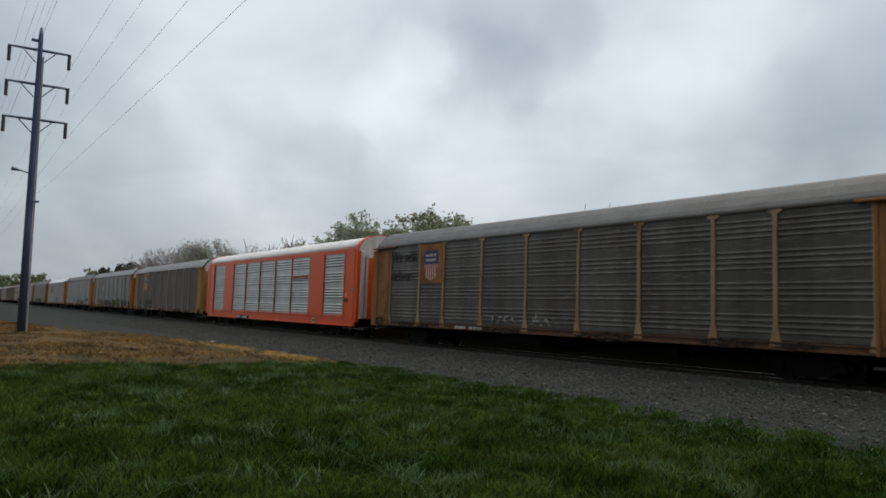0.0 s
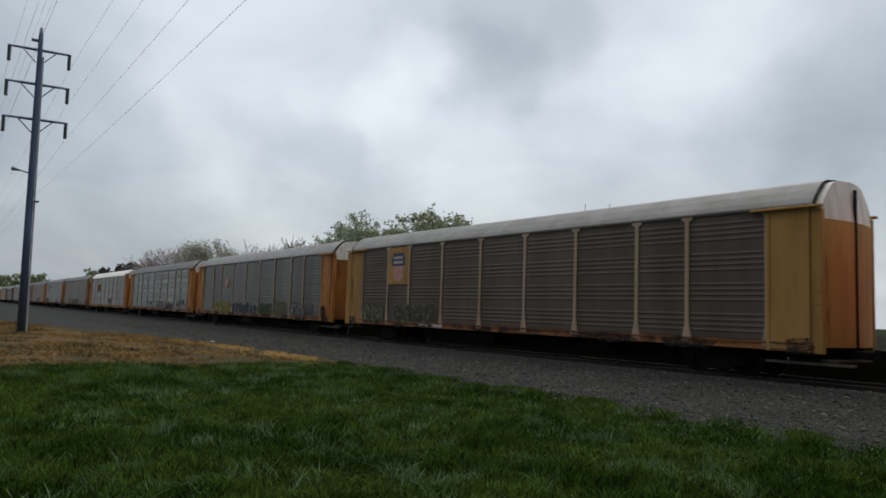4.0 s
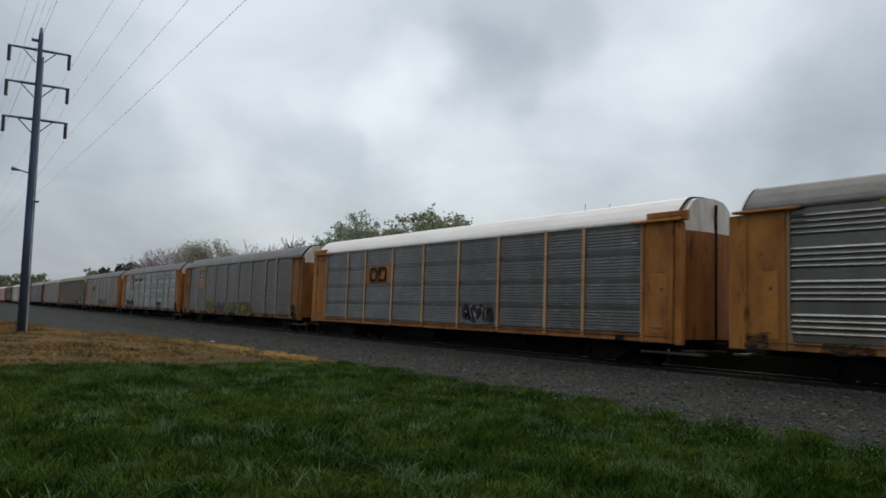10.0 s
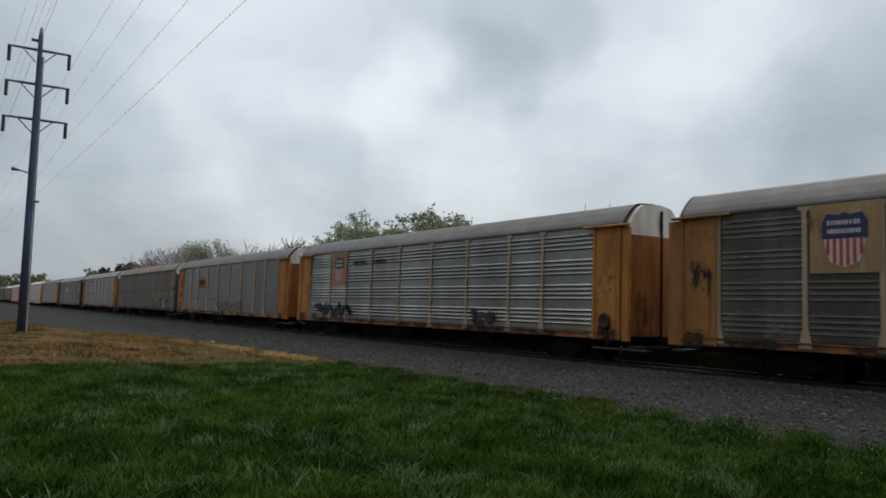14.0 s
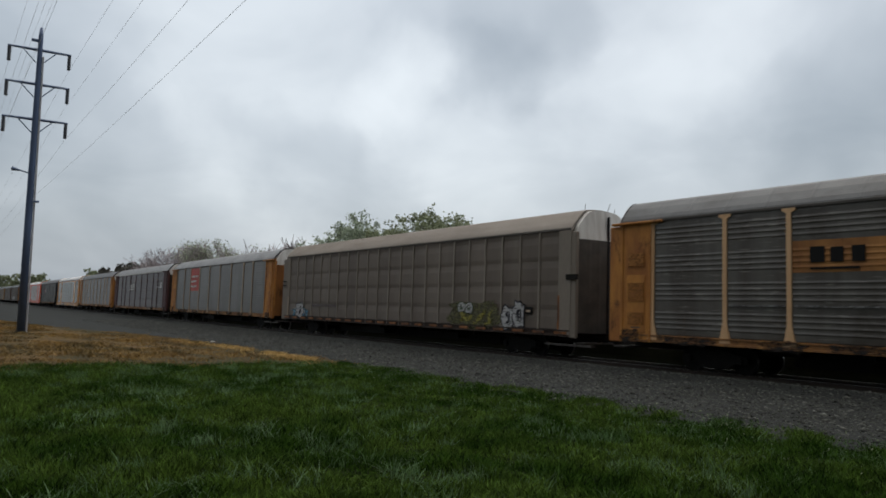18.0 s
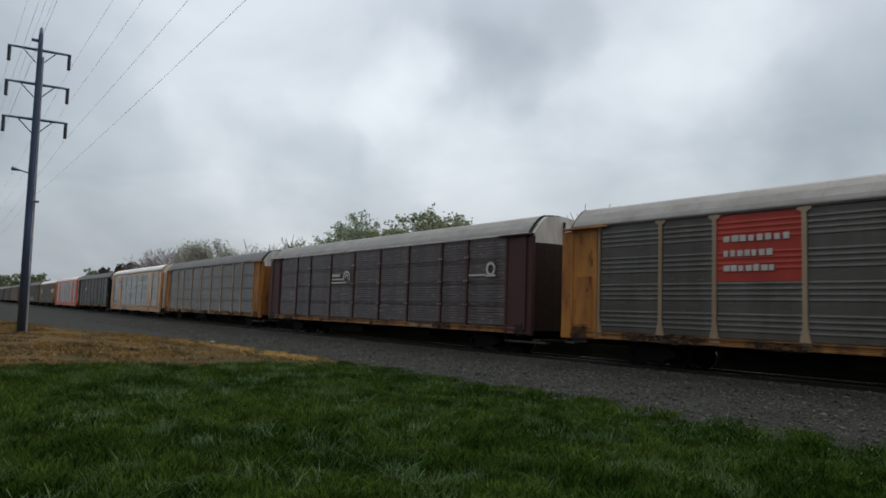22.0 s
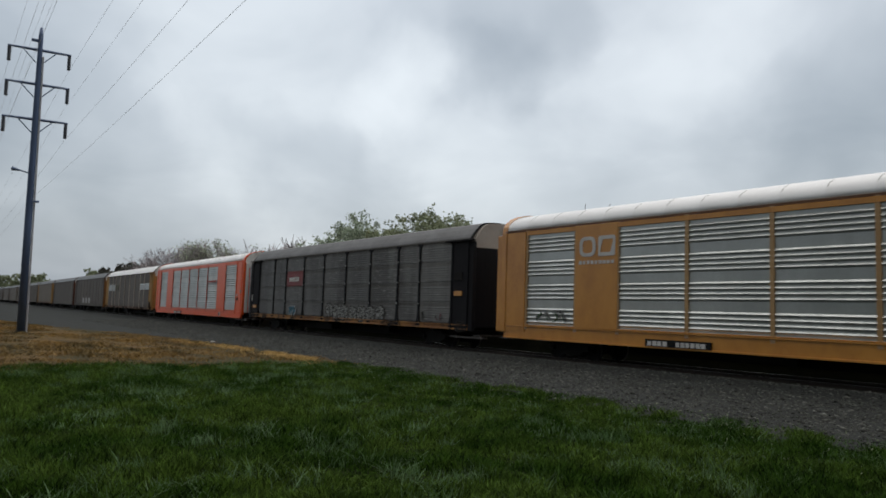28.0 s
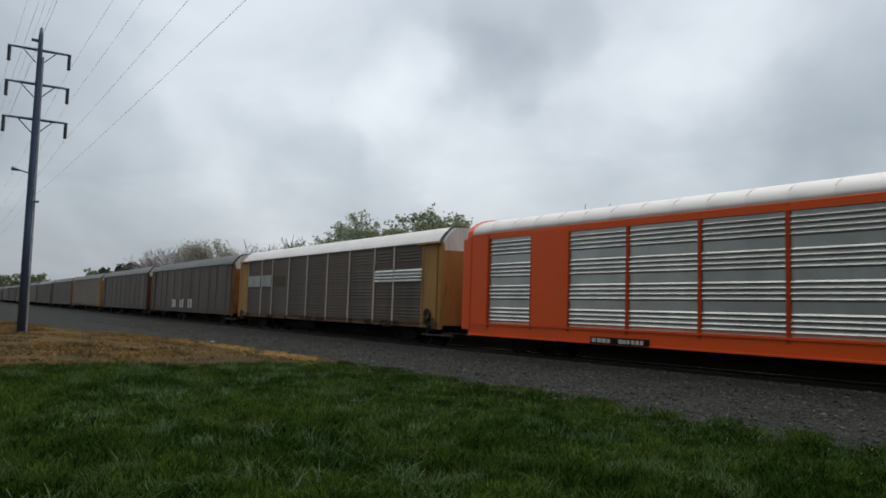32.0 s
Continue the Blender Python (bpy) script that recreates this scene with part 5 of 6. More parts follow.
    for e in BAYS[1:-1]:
        for z in (2.02, 2.98, 3.94):
            for dx in (-0.12, 0.12):
                part("bolt_plate", bolt5, "", c, at=(e + dx, -HALF - 0.05, z))
    add(c)
    part("grab_iron", tube(bmesh.new(), [(-13.2, -1.35, 5.0), (-13.25, -1.35, 5.6), (-13.15, -1.3, 5.85), (-13.0, -1.25, 5.88)], [0.025] * 4, 5), "steel_dark", c, "dark bent grab iron")
    # 6
    c = autorack("dirty yellow and grey car carrier wagon with shield emblem", "yellow_dirty", "dark", "roof_grey", post_m="tan_post")
    shield(c, -8.02, 3.96, 0.84, "post_yellow")
    graffiti(c, 61, -6.7, -4.3, 1.05, 2.0, (("spray_olive", 0.05, 0.95), ("spray_pale", 0.025, 0.9)), 5, "spray_yellow")
    graffiti(c, 62, -3.8, -1.6, 0.98, 1.86, DARK_TAG, 5)
    graffiti(c, 63, -0.85, 1.3, 1.0, 1.9, (("spray_moss", 0.09, 0.95), ("spray_olive", 0.05, 0.9)), 4, "spray_moss")
    graffiti(c, 64, 1.5, 4.4, 1.0, 1.9, (("spray_moss", 0.08, 1.0), ("spray_olive", 0.05, 0.9)), 5, "spray_olive")
    part("graffiti", ring_sector(0.46, 0.02, 0.0, 6.27), "spray_yellow", c, "round dull yellow sprayed disc", at=(2.87, FACE - 0.03, 1.44))
    part("graffiti", ring_sector(0.52, 0.44, 0.0, 6.27), "spray_olive", c, "olive sprayed ring round the yellow disc", at=(2.87, FACE - 0.034, 1.44))
    brake_wheel(c, 12.27, 1.53)
    graffiti(c, 65, 4.2, 5.5, 0.9, 1.95, (("spray_yellow", 0.06, 1.0),), 3)
    graffiti(c, 67, -12.8, -12.0, 2.3, 3.7, (("spray_dark", 0.032, 1.0), ("spray_dark", 0.026, 0.8), ("spray_dark", 0.03, 0.6)), 3, lift=0.045)
    graffiti(c, 66, -10.5, -9.4, 1.1, 1.7, (("spray_grey", 0.05, 1.0),), 2)
    add(c)
    # 7
    c = autorack("yellow-ended silver car carrier wagon with a faded sign", "yellow", "silver", "roof_grey", "slots", "gusset", post_m="tan_post")
    shield(c, -7.97, 3.98, 0.82, "sign_orange")
    graffiti(c, 71, -11.2, -6.3, 0.95, 2.05, (("spray_dark", 0.17, 1.0), ("spray_dark", 0.12, 0.9), ("spray_grey", 0.03, 0.9)), 8)
    brake_wheel(c, 12.35, 1.5)
    graffiti(c, 72, 4.55, 6.2, 0.9, 1.85, (("spray_dark", 0.20, 1.0), ("spray_shade", 0.12, 0.9)), 3)
    words(c, "BUILDING", -6.3, 4.12, 0.33, "ink")
    words(c, "AMERICA", -4.12, 4.12, 0.33, "ink")
    add(c)
    # 8
    c = autorack("yellow and dark grey car carrier wagon with dark sign blocks", "yellow", "dark", "roof_grey", sill_m="sill_patchy", post_m="peach_post")
    painted_sheet(c, *bay(2, 0.03, 0.97), 3.05, 3.95, "yellow_dirty", "corr", "grimy yellow sign panel")
    bars(c, "railway_mark", -6.5, -4.85, 3.55, 0.45, 3, "ink", "dark blocks of a railway mark", 83, -HALF - 0.034)
    bars(c, "sign_line", -6.5, -4.85, 3.16, 0.06, 1, "ink", "", 84, -HALF - 0.034)
    bubble_letters(c, 85, -1.2, 4.6, 1.0, 2.0, 7, "spray_grey", "spray_pale", 2)
    for a, b, z in ((0.05, 0.9, 2.99), (0.08, 0.95, 2.08)):
        plate(c, *bay(7, a, b), z, z + 0.09, "spray_pale", "pale scraped streak")
    for i in (1, 2, 3):
        plate(c, *bay(i, 0.06, 0.94), 2.08, 2.14, "spray_grey", "pale scraped streak")
    for z, h in ((1.62, 0.42), (2.52, 0.62), (3.62, 0.46)):
        plate(c, -12.72, -12.08, z - h / 2, z + h / 2, "old_amber", "darker block of old amber paint", 0.035)
    add(c)
    # 9
    # end doors take a darker colour for the narrow gap's shade and soot
    c = autorack("dusty tan car carrier wagon with narrow ribbed sides", "tan", "brown", "roof_tan", "rows", "ribs", ribbed=True, cap_m="white_old", beam=False, sill_m="rust_dark", trim_m="roof_tan", ladders=False, post_m="tan_rib", door_m="shadow_rail")
    for i in range(22):
        x = -12.6 + i * 1.2
        part("sill_pocket", cached("pocket", lambda: mesh_of("sill_pocket", boxes((-0.32, 0.32, -0.03, 0.02, -0.05, 0.05), bevel=0.01), "sill")), "", c, at=(x, -HALF - 0.05, 0.98))
    graffiti(c, 91, -11.75, -9.6, 1.05, 1.62, (("spray_blue", 0.06, 1.1), ("spray_white", 0.03, 1.0)), 4, "spray_blue")
    bubble_letters(c, 96, -11.25, -10.1, 0.80, 2.0, 1, "spray_white", "spray_dark", 4, 0.02)
    graffiti(c, 92, 5.4, 9.1, 0.95, 2.15, (("spray_yellow", 0.09, 0.8),), 4, "spray_olive")
    bubble_letters(c, 93, 6.1, 7.2, 1.6, 2.14, 2, "spray_white", "spray_green", 2, 0.012)
    bubble_letters(c, 94, 9.15, 10.6, 0.95, 2.13, 2, "spray_white", "spray_dark", 3)
    box_mark = plate(c, 10.62, 11.0, 1.66, 1.94, "ink", "small dark framed square")
    part("square_field", boxes((-0.12, 0.12, -0.02, -0.01, -0.06, 0.02)), "tan_post", box_mark)
    plate(c, 12.86, 13.45, 3.0, 3.2, "steel_dark", "dark slot in the end panel", 0.03)
    plate(c, 12.42, 12.52, 1.1, 2.4, "sill", "rusty yellow strip")
    for z in (3.02, 3.30):
        plate(c, -13.42, -12.95, z, z + 0.07, "steel_dark", "dark grab bar on the end panel", 0.06)
    plate(c, -12.62, -12.53, 1.1, 2.3, "tan_post", "pale upright lever")
    bars(c, "lettering", -8.9, -5.7, 1.8, 0.16, 9, "maroon_panel", "", 95)
    add(c)
    # 10
    c = autorack("yellow and grey car carrier wagon with a red sign", "yellow", "grey", "roof_light", post_m="tan_post", sill_m="sill_patchy")
    painted_sheet(c, *bay(2, 0.02, 0.98), 2.83, 4.88, "red", "corr", "red sign with white lettering bars")
    for i, (n, w) in enumerate(((8, 2.15), (7, 1.6), (7, 1.7))):
        bars(c, "railway_mark", -6.78, -6.78 + w, 4.14 - i * 0.45, 0.20, n, "white", "white lettering bars", 101 + i, -HALF - 0.034)
    graffiti(c, 105, -12.65, -12.0, 1.5, 1.75, (("spray_white", 0.03, 1.0),), 3)
    add(c)
    # 11
    # dimness of the gap between wagons is put into the doors' colour, with soot
    c = autorack("dark brown car carrier wagon with white railway marks", "maroon", "maroon_panel", "roof_light", "fine", "plain", door_m="rust_dark", sill_m="sill_patchy", cap_m="white_old", rail_m="white_old")
    m = part("railway_mark", boxes((-1.2, 0.62, -0.012, 0, -0.31, -0.22), (-1.2, 0.38, -0.012, 0, -0.11, -0.03), (-1.15, -0.15, -0.012, 0, 0.08, 0.24)), "white", c, "white bars and an arched band", at=(-2.87, FACE - 0.02, 3.40))
    for r1, r0 in ((0.42, 0.30), (0.21, 0.11)):
        part("mark_arch", ring_sector(r1, r0, -0.5, 3.7), "white", m, at=(0.66, -0.002, 0.0))
    m = part("railway_mark", boxes((-1.05, 0.12, -0.012, 0, -0.14, -0.07), (0.12, 0.80, -0.012, 0, -0.19, -0.11)), "white_old", c, "thin white line with a ring", at=(10.3, FACE - 0.02, 3.40))
    part("mark_arch", ring_sector(0.31, 0.19, 0.0, 6.2), "white_old", m, at=(0.46, -0.002, 0.14))
    bolt = mesh_of("bolt_plate", boxes((-0.04, 0.04, -0.02, 0.02, -0.035, 0.035), bevel=0.01), "tan_post")
    for e in BAYS[1:-1]:
        for z in (2.0, 3.05, 4.1):
            part("bolt_plate", bolt, "", c, at=(e + 0.1, -HALF - 0.10, z))
            part("bolt_plate", bolt, "", c, at=(e - 0.1, -HALF - 0.10, z))
    car_numbers(c, 113, 4.6, "tan_post")
    add(c)
    # 12
    c = autorack("yellow and grey car carrier wagon with faint white tags", "yellow", "dark", "roof_grey", "fine", sill_m="sill_patchy", post_m="peach_post")
    graffiti(c, 121, -3.95, -0.55, 1.28, 2.0, (("spray_white", 0.035, 1.0),), 9)
    graffiti(c, 122, -10.7, -9.35, 1.4, 1.85, (("spray_white", 0.04, 1.0),), 4)
    add(c)
    # 13
    c = autorack("clean yellow and silver car carrier wagon with a white roof", "yellow_clean", "bright", "roof_white", "slots", "plain", solid=(1, 7), cap_m="roof_white", beam=False, ladders=False, hoop="yellow_clean", rail_m="brown_rail", post_m="gold_post", door_edges=True)
    ring_mark(c, -8.05, 4.2, 0.92, "white", "white railway mark")
    bars(c, "lettering", -8.9, -7.2, 3.62, 0.14, 9, "white", "", 131)
    sq = plate(c, 7.7, 8.07, 0.76, 1.03, "white", "small white-framed square on the sill", 0.03)
    part("square_field", boxes((-0.12, 0.12, -0.02, -0.01, -0.08, 0.08)), "brown_rail", sq)
    plate(c, -5.85, -3.4, 0.72, 0.95, "ink", "black number panel", 0.04)
    bars(c, "lettering", -5.75, -4.95, 0.82, 0.16, 4, "white", "", 132, FACE - 0.06)
    bars(c, "lettering", -4.65, -3.55, 0.82, 0.16, 6, "white", "", 133, FACE - 0.06)
    graffiti(c, 134, -11.2, -9.25, 1.3, 1.85, (("spray_grey", 0.05, 1.0), ("spray_green", 0.03, 0.9)), 4)
    add(c)
    # 14
    c = autorack("black car carrier wagon with a dull red sign", "black", "black_panel", "roof_dark", "fine", "gusset", sill_m="sill_patchy", cap_m="roof_tan")
    painted_sheet(c, *bay(2, 0.06, 0.94), 3.0, 4.0, "dark_red", "fine", "dull red sign panel")
    bars(c, "railway_mark", -6.49, -4.94, 3.47, 0.32, 6, "white", "white lettering bars", 141, -HALF - 0.034)
    bubble_letters(c, 142, -6.4, -5.3, 1.05, 1.73, 1, "spray_teal", "spray_white", 1)
    bubble_letters(c, 143, -1.0, 5.9, 0.98, 1.95, 7, "spray_pale", "spray_shade", 1)
    graffiti(c, 144, 9.4, 9.75, 1.15, 1.85, (("spray_shade", 0.08, 1.0),), 1)
    graffiti(c, 146, 10.5, 11.1, 1.15, 1.55, (("spray_red", 0.05, 1.0), ("spray_grey", 0.03, 1.0)), 2)
    plate(c, 12.04, 12.6, 3.1, 3.44, "steel_dark", "dull dark placard", 0.03)
    plate(c, 12.03, 12.6, 2.38, 2.6, "yellow_clean", "yellow placard", 0.04)
    plate(c, -12.7, -12.1, 1.5, 1.72, "yellow_clean", "yellow placard", 0.04)
    plate(c, -12.98, -12.90, 2.0, 2.45, "white_old", "narrow pale strip", 0.04)
    bolt2 = mesh_of("bolt_plate", boxes((-0.04, 0.04, -0.02, 0.02, -0.04, 0.04), bevel=0.01), "silver")
    for e in BAYS[1:-1]:
        for z in (2.0, 3.05, 4.1):
            part("bolt_plate", bolt2, "", c, at=(e + 0.09, -HALF - 0.10, z))
    add(c)
    add(orange())
    # 16
    c = autorack("brown-grey car carrier wagon with yellow ends and a white roof", "khaki", "brown_dark", "roof_white", "corr", "plain", post_m="pale_post", sill_m="brown_rail")
    for i in (0, 1):
        plate(c, *bay(i, 0.06, 0.94), 3.02, 3.82, "silver", "clean silver patch on the side")
    for i in (7, 8):
        part("side_panel_clean", cached(("clean", i), lambda: sheet_patch(BAYS[i + 1] - BAYS[i] - 0.2)), "", c, "clean slotted steel strip", at=((BAYS[i] + BAYS[i + 1]) / 2, -HALF - 0.035, 3.43))
    brake_wheel(c, 12.35, 1.5)
    plate(c, *bay(2, 0.1, 0.75), 3.05, 3.75, "spray_olive", "faded olive patch on the side")
    add(c)
    # the wagons that stay far off
    c = autorack("plain grey car carrier wagon with three white letter bars", "brown_dark", "brown_dark", "roof_grey", "flat", "thin", door_m="yellow_dirty", corner_m="yellow_dirty")
    for i in range(3):
        bars(c, "lettering", -4.4 + i * 2.75, -3.0 + i * 2.75, 1.68, 0.85, 2, "white", "pale painted letter bar", 171 + i)
    add(c)
    c = autorack("plain grey car carrier wagon with rusty red-brown ends", "brown_dark", "brown_dark", "roof_grey", "flat", "thin", door_m="rust_red", corner_m="rust_red")
    add(c)
    c = autorack("faded yellow-tan car carrier wagon", "khaki", "tan", "roof_grey", "flat", "thin", post_m="tan", sill_m="brown_rail")
    add(c)
    for fm, pm, rm in (("brown", "brown_dark", "roof_grey"), ("brown", "brown_dark", "roof_light"), ("tan", "brown", "roof_grey"), ("brown", "brown", "roof_grey"), ("brown", "brown_dark", "roof_grey"), ("tan", "brown", "roof_grey"), ("brown", "brown_dark", "roof_grey")):
        add(autorack("distant weathered grey car carrier wagon", fm, pm, rm, "flat", "thin", post_m=pm, beam=False))


def sheet_patch(w):
    out = [(0.0, -0.36)]
    for r in range(4):
        z = -0.34 + r * 0.165
        out += [(0.03, z), (-0.035, z + 0.03), (-0.035, z + 0.05), (0.03, z + 0.14)]
    out += [(0.0, 0.36), (0.05, 0.36), (0.05, -0.36)]
    bm = bmesh.new()
    prism(bm, out, "x", -w / 2, w / 2)
    return mesh_of("side_panel_clean", bm, "bright")


build_train()
for k in (0, 2, 3, 4, 6, 7, 8, 10, 11, 12, 14, 16):
    rnd = random.Random(500 + k)
    stain(CARS[k], -12.75 + rnd.uniform(0, 0.2), 1.0, rnd.uniform(0.6, 0.9), rnd.uniform(0.4, 0.7), 500 + k)
    stain(CARS[k], 12.5 + rnd.uniform(-0.2, 0.3), 1.0, rnd.uniform(0.5, 0.9), rnd.uniform(0.4, 0.7), 530 + k)
    # these patches stand in for dark breaks along the sill
    for q in range(4 if k in (11, 14) else 8):
        stain(CARS[k], -11.5 + (5.8 if k in (11, 14) else 2.9) * q + rnd.uniform(0, 1.8), 0.97 + rnd.uniform(-0.05, 0.02), rnd.uniform(0.4, 2.0), rnd.uniform(0.18, 0.34), 560 + 9 * k + q)


# ---- power line ----
POLE = Vector((-45.06, 5.36, GROUND))
LEAN = 0.0148
ARMS = ((15.46, 1.56), (13.50, 1.58), (11.51, 1.60))


def build_pole():
    pole = tagged(new("power_pole"), "tall blue-grey steel power pole with three crossarms", "power pole")
    pole.matrix_basis = Matrix.Translation(POLE) @ Matrix.Rotation(LEAN, 4, "X")
    bm = bmesh.new()
    tube(bm, [(0, 0, -0.2), (0, 0, 6), (0, 0, 12), (0.0, 0, 16.6), (0, 0, 17.05)], [0.205, 0.185, 0.155, 0.12, 0.07], 12)
    for f in bm.faces:
        f.smooth = True
    part("shaft", bm, "pole", pole)
    part("pole_base", tube(bmesh.new(), [(0, 0, -0.1), (0, 0, 0.12)], [0.30, 0.27], 12), "gravel", pole)
    # pale strip added along the shaft as its lit right edge
    part("conduit", tube(bmesh.new(), [(0.10, 0.25, 0.0), (0.09, 0.23, 5.8), (0.08, 0.20, 11.0), (0.07, 0.17, 15.4)], [0.05, 0.05, 0.05, 0.05], 6), "conduit", pole, "pale strip added as the bright edge of the pole")
    part("top_bracket", boxes((-0.06, 0.06, -0.45, -0.12, 16.2, 16.35), bevel=0.01), "pole", pole)
    ax = Vector(ARM_DIR)
    for z, half in ARMS:
        z -= GROUND
        a, b = -ax * half, ax * half
        arm = part("crossarm", tube(bmesh.new(), [a + Vector((0, 0, z)), Vector((0, 0, z)), b + Vector((0, 0, z))], [0.055, 0.085, 0.055], 6), "pole", pole)
        for s in (-1, 1):
            part("brace", tube(bmesh.new(), [ax * (s * half * 0.52) + Vector((0, 0, z - 0.05)), ax * (s * 0.15) + Vector((0, 0, z - 0.75))], [0.03, 0.03], 5), "pole", arm)
            bm = bmesh.new()
            p = ax * (s * half * 0.94)
            pts, rr = [], []
            for k in range(13):
                pts.append((p.x, p.y, z - 0.05 - k * 0.068))
                rr.append(0.10 if k % 2 else 0.085)
            tube(bm, pts, rr, 8)
            part("insulator", bm, "insulator", arm, "dark hanging insulator string")
    part("side_bracket", tube(bmesh.new(), [(0, 0, 8.75), (-0.45, -0.5, 8.95), (-0.75, -0.85, 9.05)], [0.04, 0.04, 0.13], 6), "pole", pole, "small side bracket with a fitting")
    part("step", tube(bmesh.new(), [(0, 0, 7.2), (0.35, 0.38, 7.2)], [0.05, 0.07], 6), "pole", pole)
    return pole


ARM_DIR = Vector((0.10, 1.0, 0)).normalized()
build_pole()


def build_wires():
    along = Vector((1, -0.035, 0)).normalized()
    ends = [(z - 0.92, s * half * 0.94) for z, half in ARMS for s in (-1, 1)] + [(16.7, 0.0), (16.2, -0.4), (7.0, 0.0)]
    for z, side in ends:
        start = Vector((POLE.x, POLE.y - LEAN * (z - GROUND), 0)) + ARM_DIR * side
        for sign, span in ((1, 95.0), (-1, 95.0)):
            bm = bmesh.new()
            pts = []
            for k in range(25):
                f = k / 24
                q = start + along * (sign * span * f)
                pts.append((q.x, q.y, z - 0.55 * 4 * f * (1 - f)))
            tube(bm, pts, [0.004 if z < 8 else 0.005] * 25, 4)
            me = mesh_of("power_wire", bm, "wire")
            tagged(new("power_wire", me), "thin grey overhead power wire strung from the pole", "wire", "overhead wires")


build_wires()


# ---- trees ----
def branch_tree(name, label, at, height, spread, seed, leaf=None, leaves=0, leaf_size=0.22, levels=4, base=0.2, lean=0.0, least=0.0, wood="bark"):
    rnd = random.Random(seed)
    tree = tagged(new(name), label, "tree")
    tree.location = at
    bm = bmesh.new()
    tips = []

    def grow(p, d, length, r, level):
        n = 3
        pts, rr = [p.copy()], [max(r, least)]
        for k in range(n):
            d = (d + Vector((rnd.uniform(-1, 1), rnd.uniform(-1, 1), rnd.uniform(-0.3, 0.7))) * 0.22).normalized()
            p = p + d * (length / n)
            pts.append(p.copy())
            rr.append(max(r * (1 - 0.45 * (k + 1) / n), least))
        tube(bm, pts, rr, 6 if level == 0 else (4 if level < 3 else 3))
        if level >= levels:
            tips.append(p)
            return
        kids = rnd.randint(3, 4) if level else rnd.randint(4, 6)
        for k in range(kids):
            f = rnd.uniform(0.45, 1.0) if level else rnd.uniform(0.35, 1.0)
            q = pts[min(int(f * n) + 1, n)] if f > 0.95 else pts[int(f * n)].lerp(pts[min(int(f * n) + 1, n)], f * n % 1)
            a = rnd.uniform(0, 2 * math.pi)
            side = Vector((math.cos(a), math.sin(a), 0))
            nd = (d * rnd.uniform(0.5, 0.9) + side * rnd.uniform(0.5, 0.9) * spread + Vector((0, 0, 0.25))).normalized()
            grow(q, nd, length * rnd.uniform(0.55, 0.75), rr[-1] * 0.6, level + 1)
        if level >= 2:
            tips.append(p)
    grow(Vector((0, 0, -0.1)), Vector((lean, 0, 1)).normalized(), height * 0.42, base, 0)
    top = max(t.z for t in tips)
    k = height / top
    bmesh.ops.scale(bm, vec=(k, k, k), verts=bm.verts)
    # the crown stands over the foot of the trunk
    mx, my = sum(t.x for t in tips) / len(tips), sum(t.y for t in tips) / len(tips)
    for v in bm.verts:
        f = min(max(v.co.z / (0.35 * height), 0), 1)
        v.co.x -= mx * k * f
        v.co.y -= my * k * f
    tips = [Vector((t.x - mx, t.y - my, t.z)) for t in tips]
    part("trunk", bm, wood, tree)
    if leaf:
        pts = np.array([(t.x * k, t.y * k, t.z * k) for t in tips])
        rs = np.random.RandomState(seed)
        c = pts[rs.randint(0, len(pts), leaves)] + rs.normal(0, 0.28 * height / 12, (leaves, 3))
        c[:, 2] = np.maximum(c[:, 2], height * 0.18)
        u, v = rs.normal(size=(leaves, 3)), rs.normal(size=(leaves, 3))
        u /= np.linalg.norm(u, axis=1)[:, None]
        v -= u * (u * v).sum(1)[:, None]
        v /= np.linalg.norm(v, axis=1)[:, None]
        s = leaf_size * rs.uniform(0.5, 1.2, (leaves, 1))
        verts = np.stack([c - u * s, c + v * s * 0.55, c + u * s, c - v * s * 0.55], 1).reshape(-1, 3)
        i = np.arange(leaves)[:, None] * 4
        faces = np.concatenate([i + [0, 1, 2], i + [0, 2, 3]], 0)
        part("crown", arrays_to_mesh("crown", verts, faces, leaf), "", tree)
    return tree


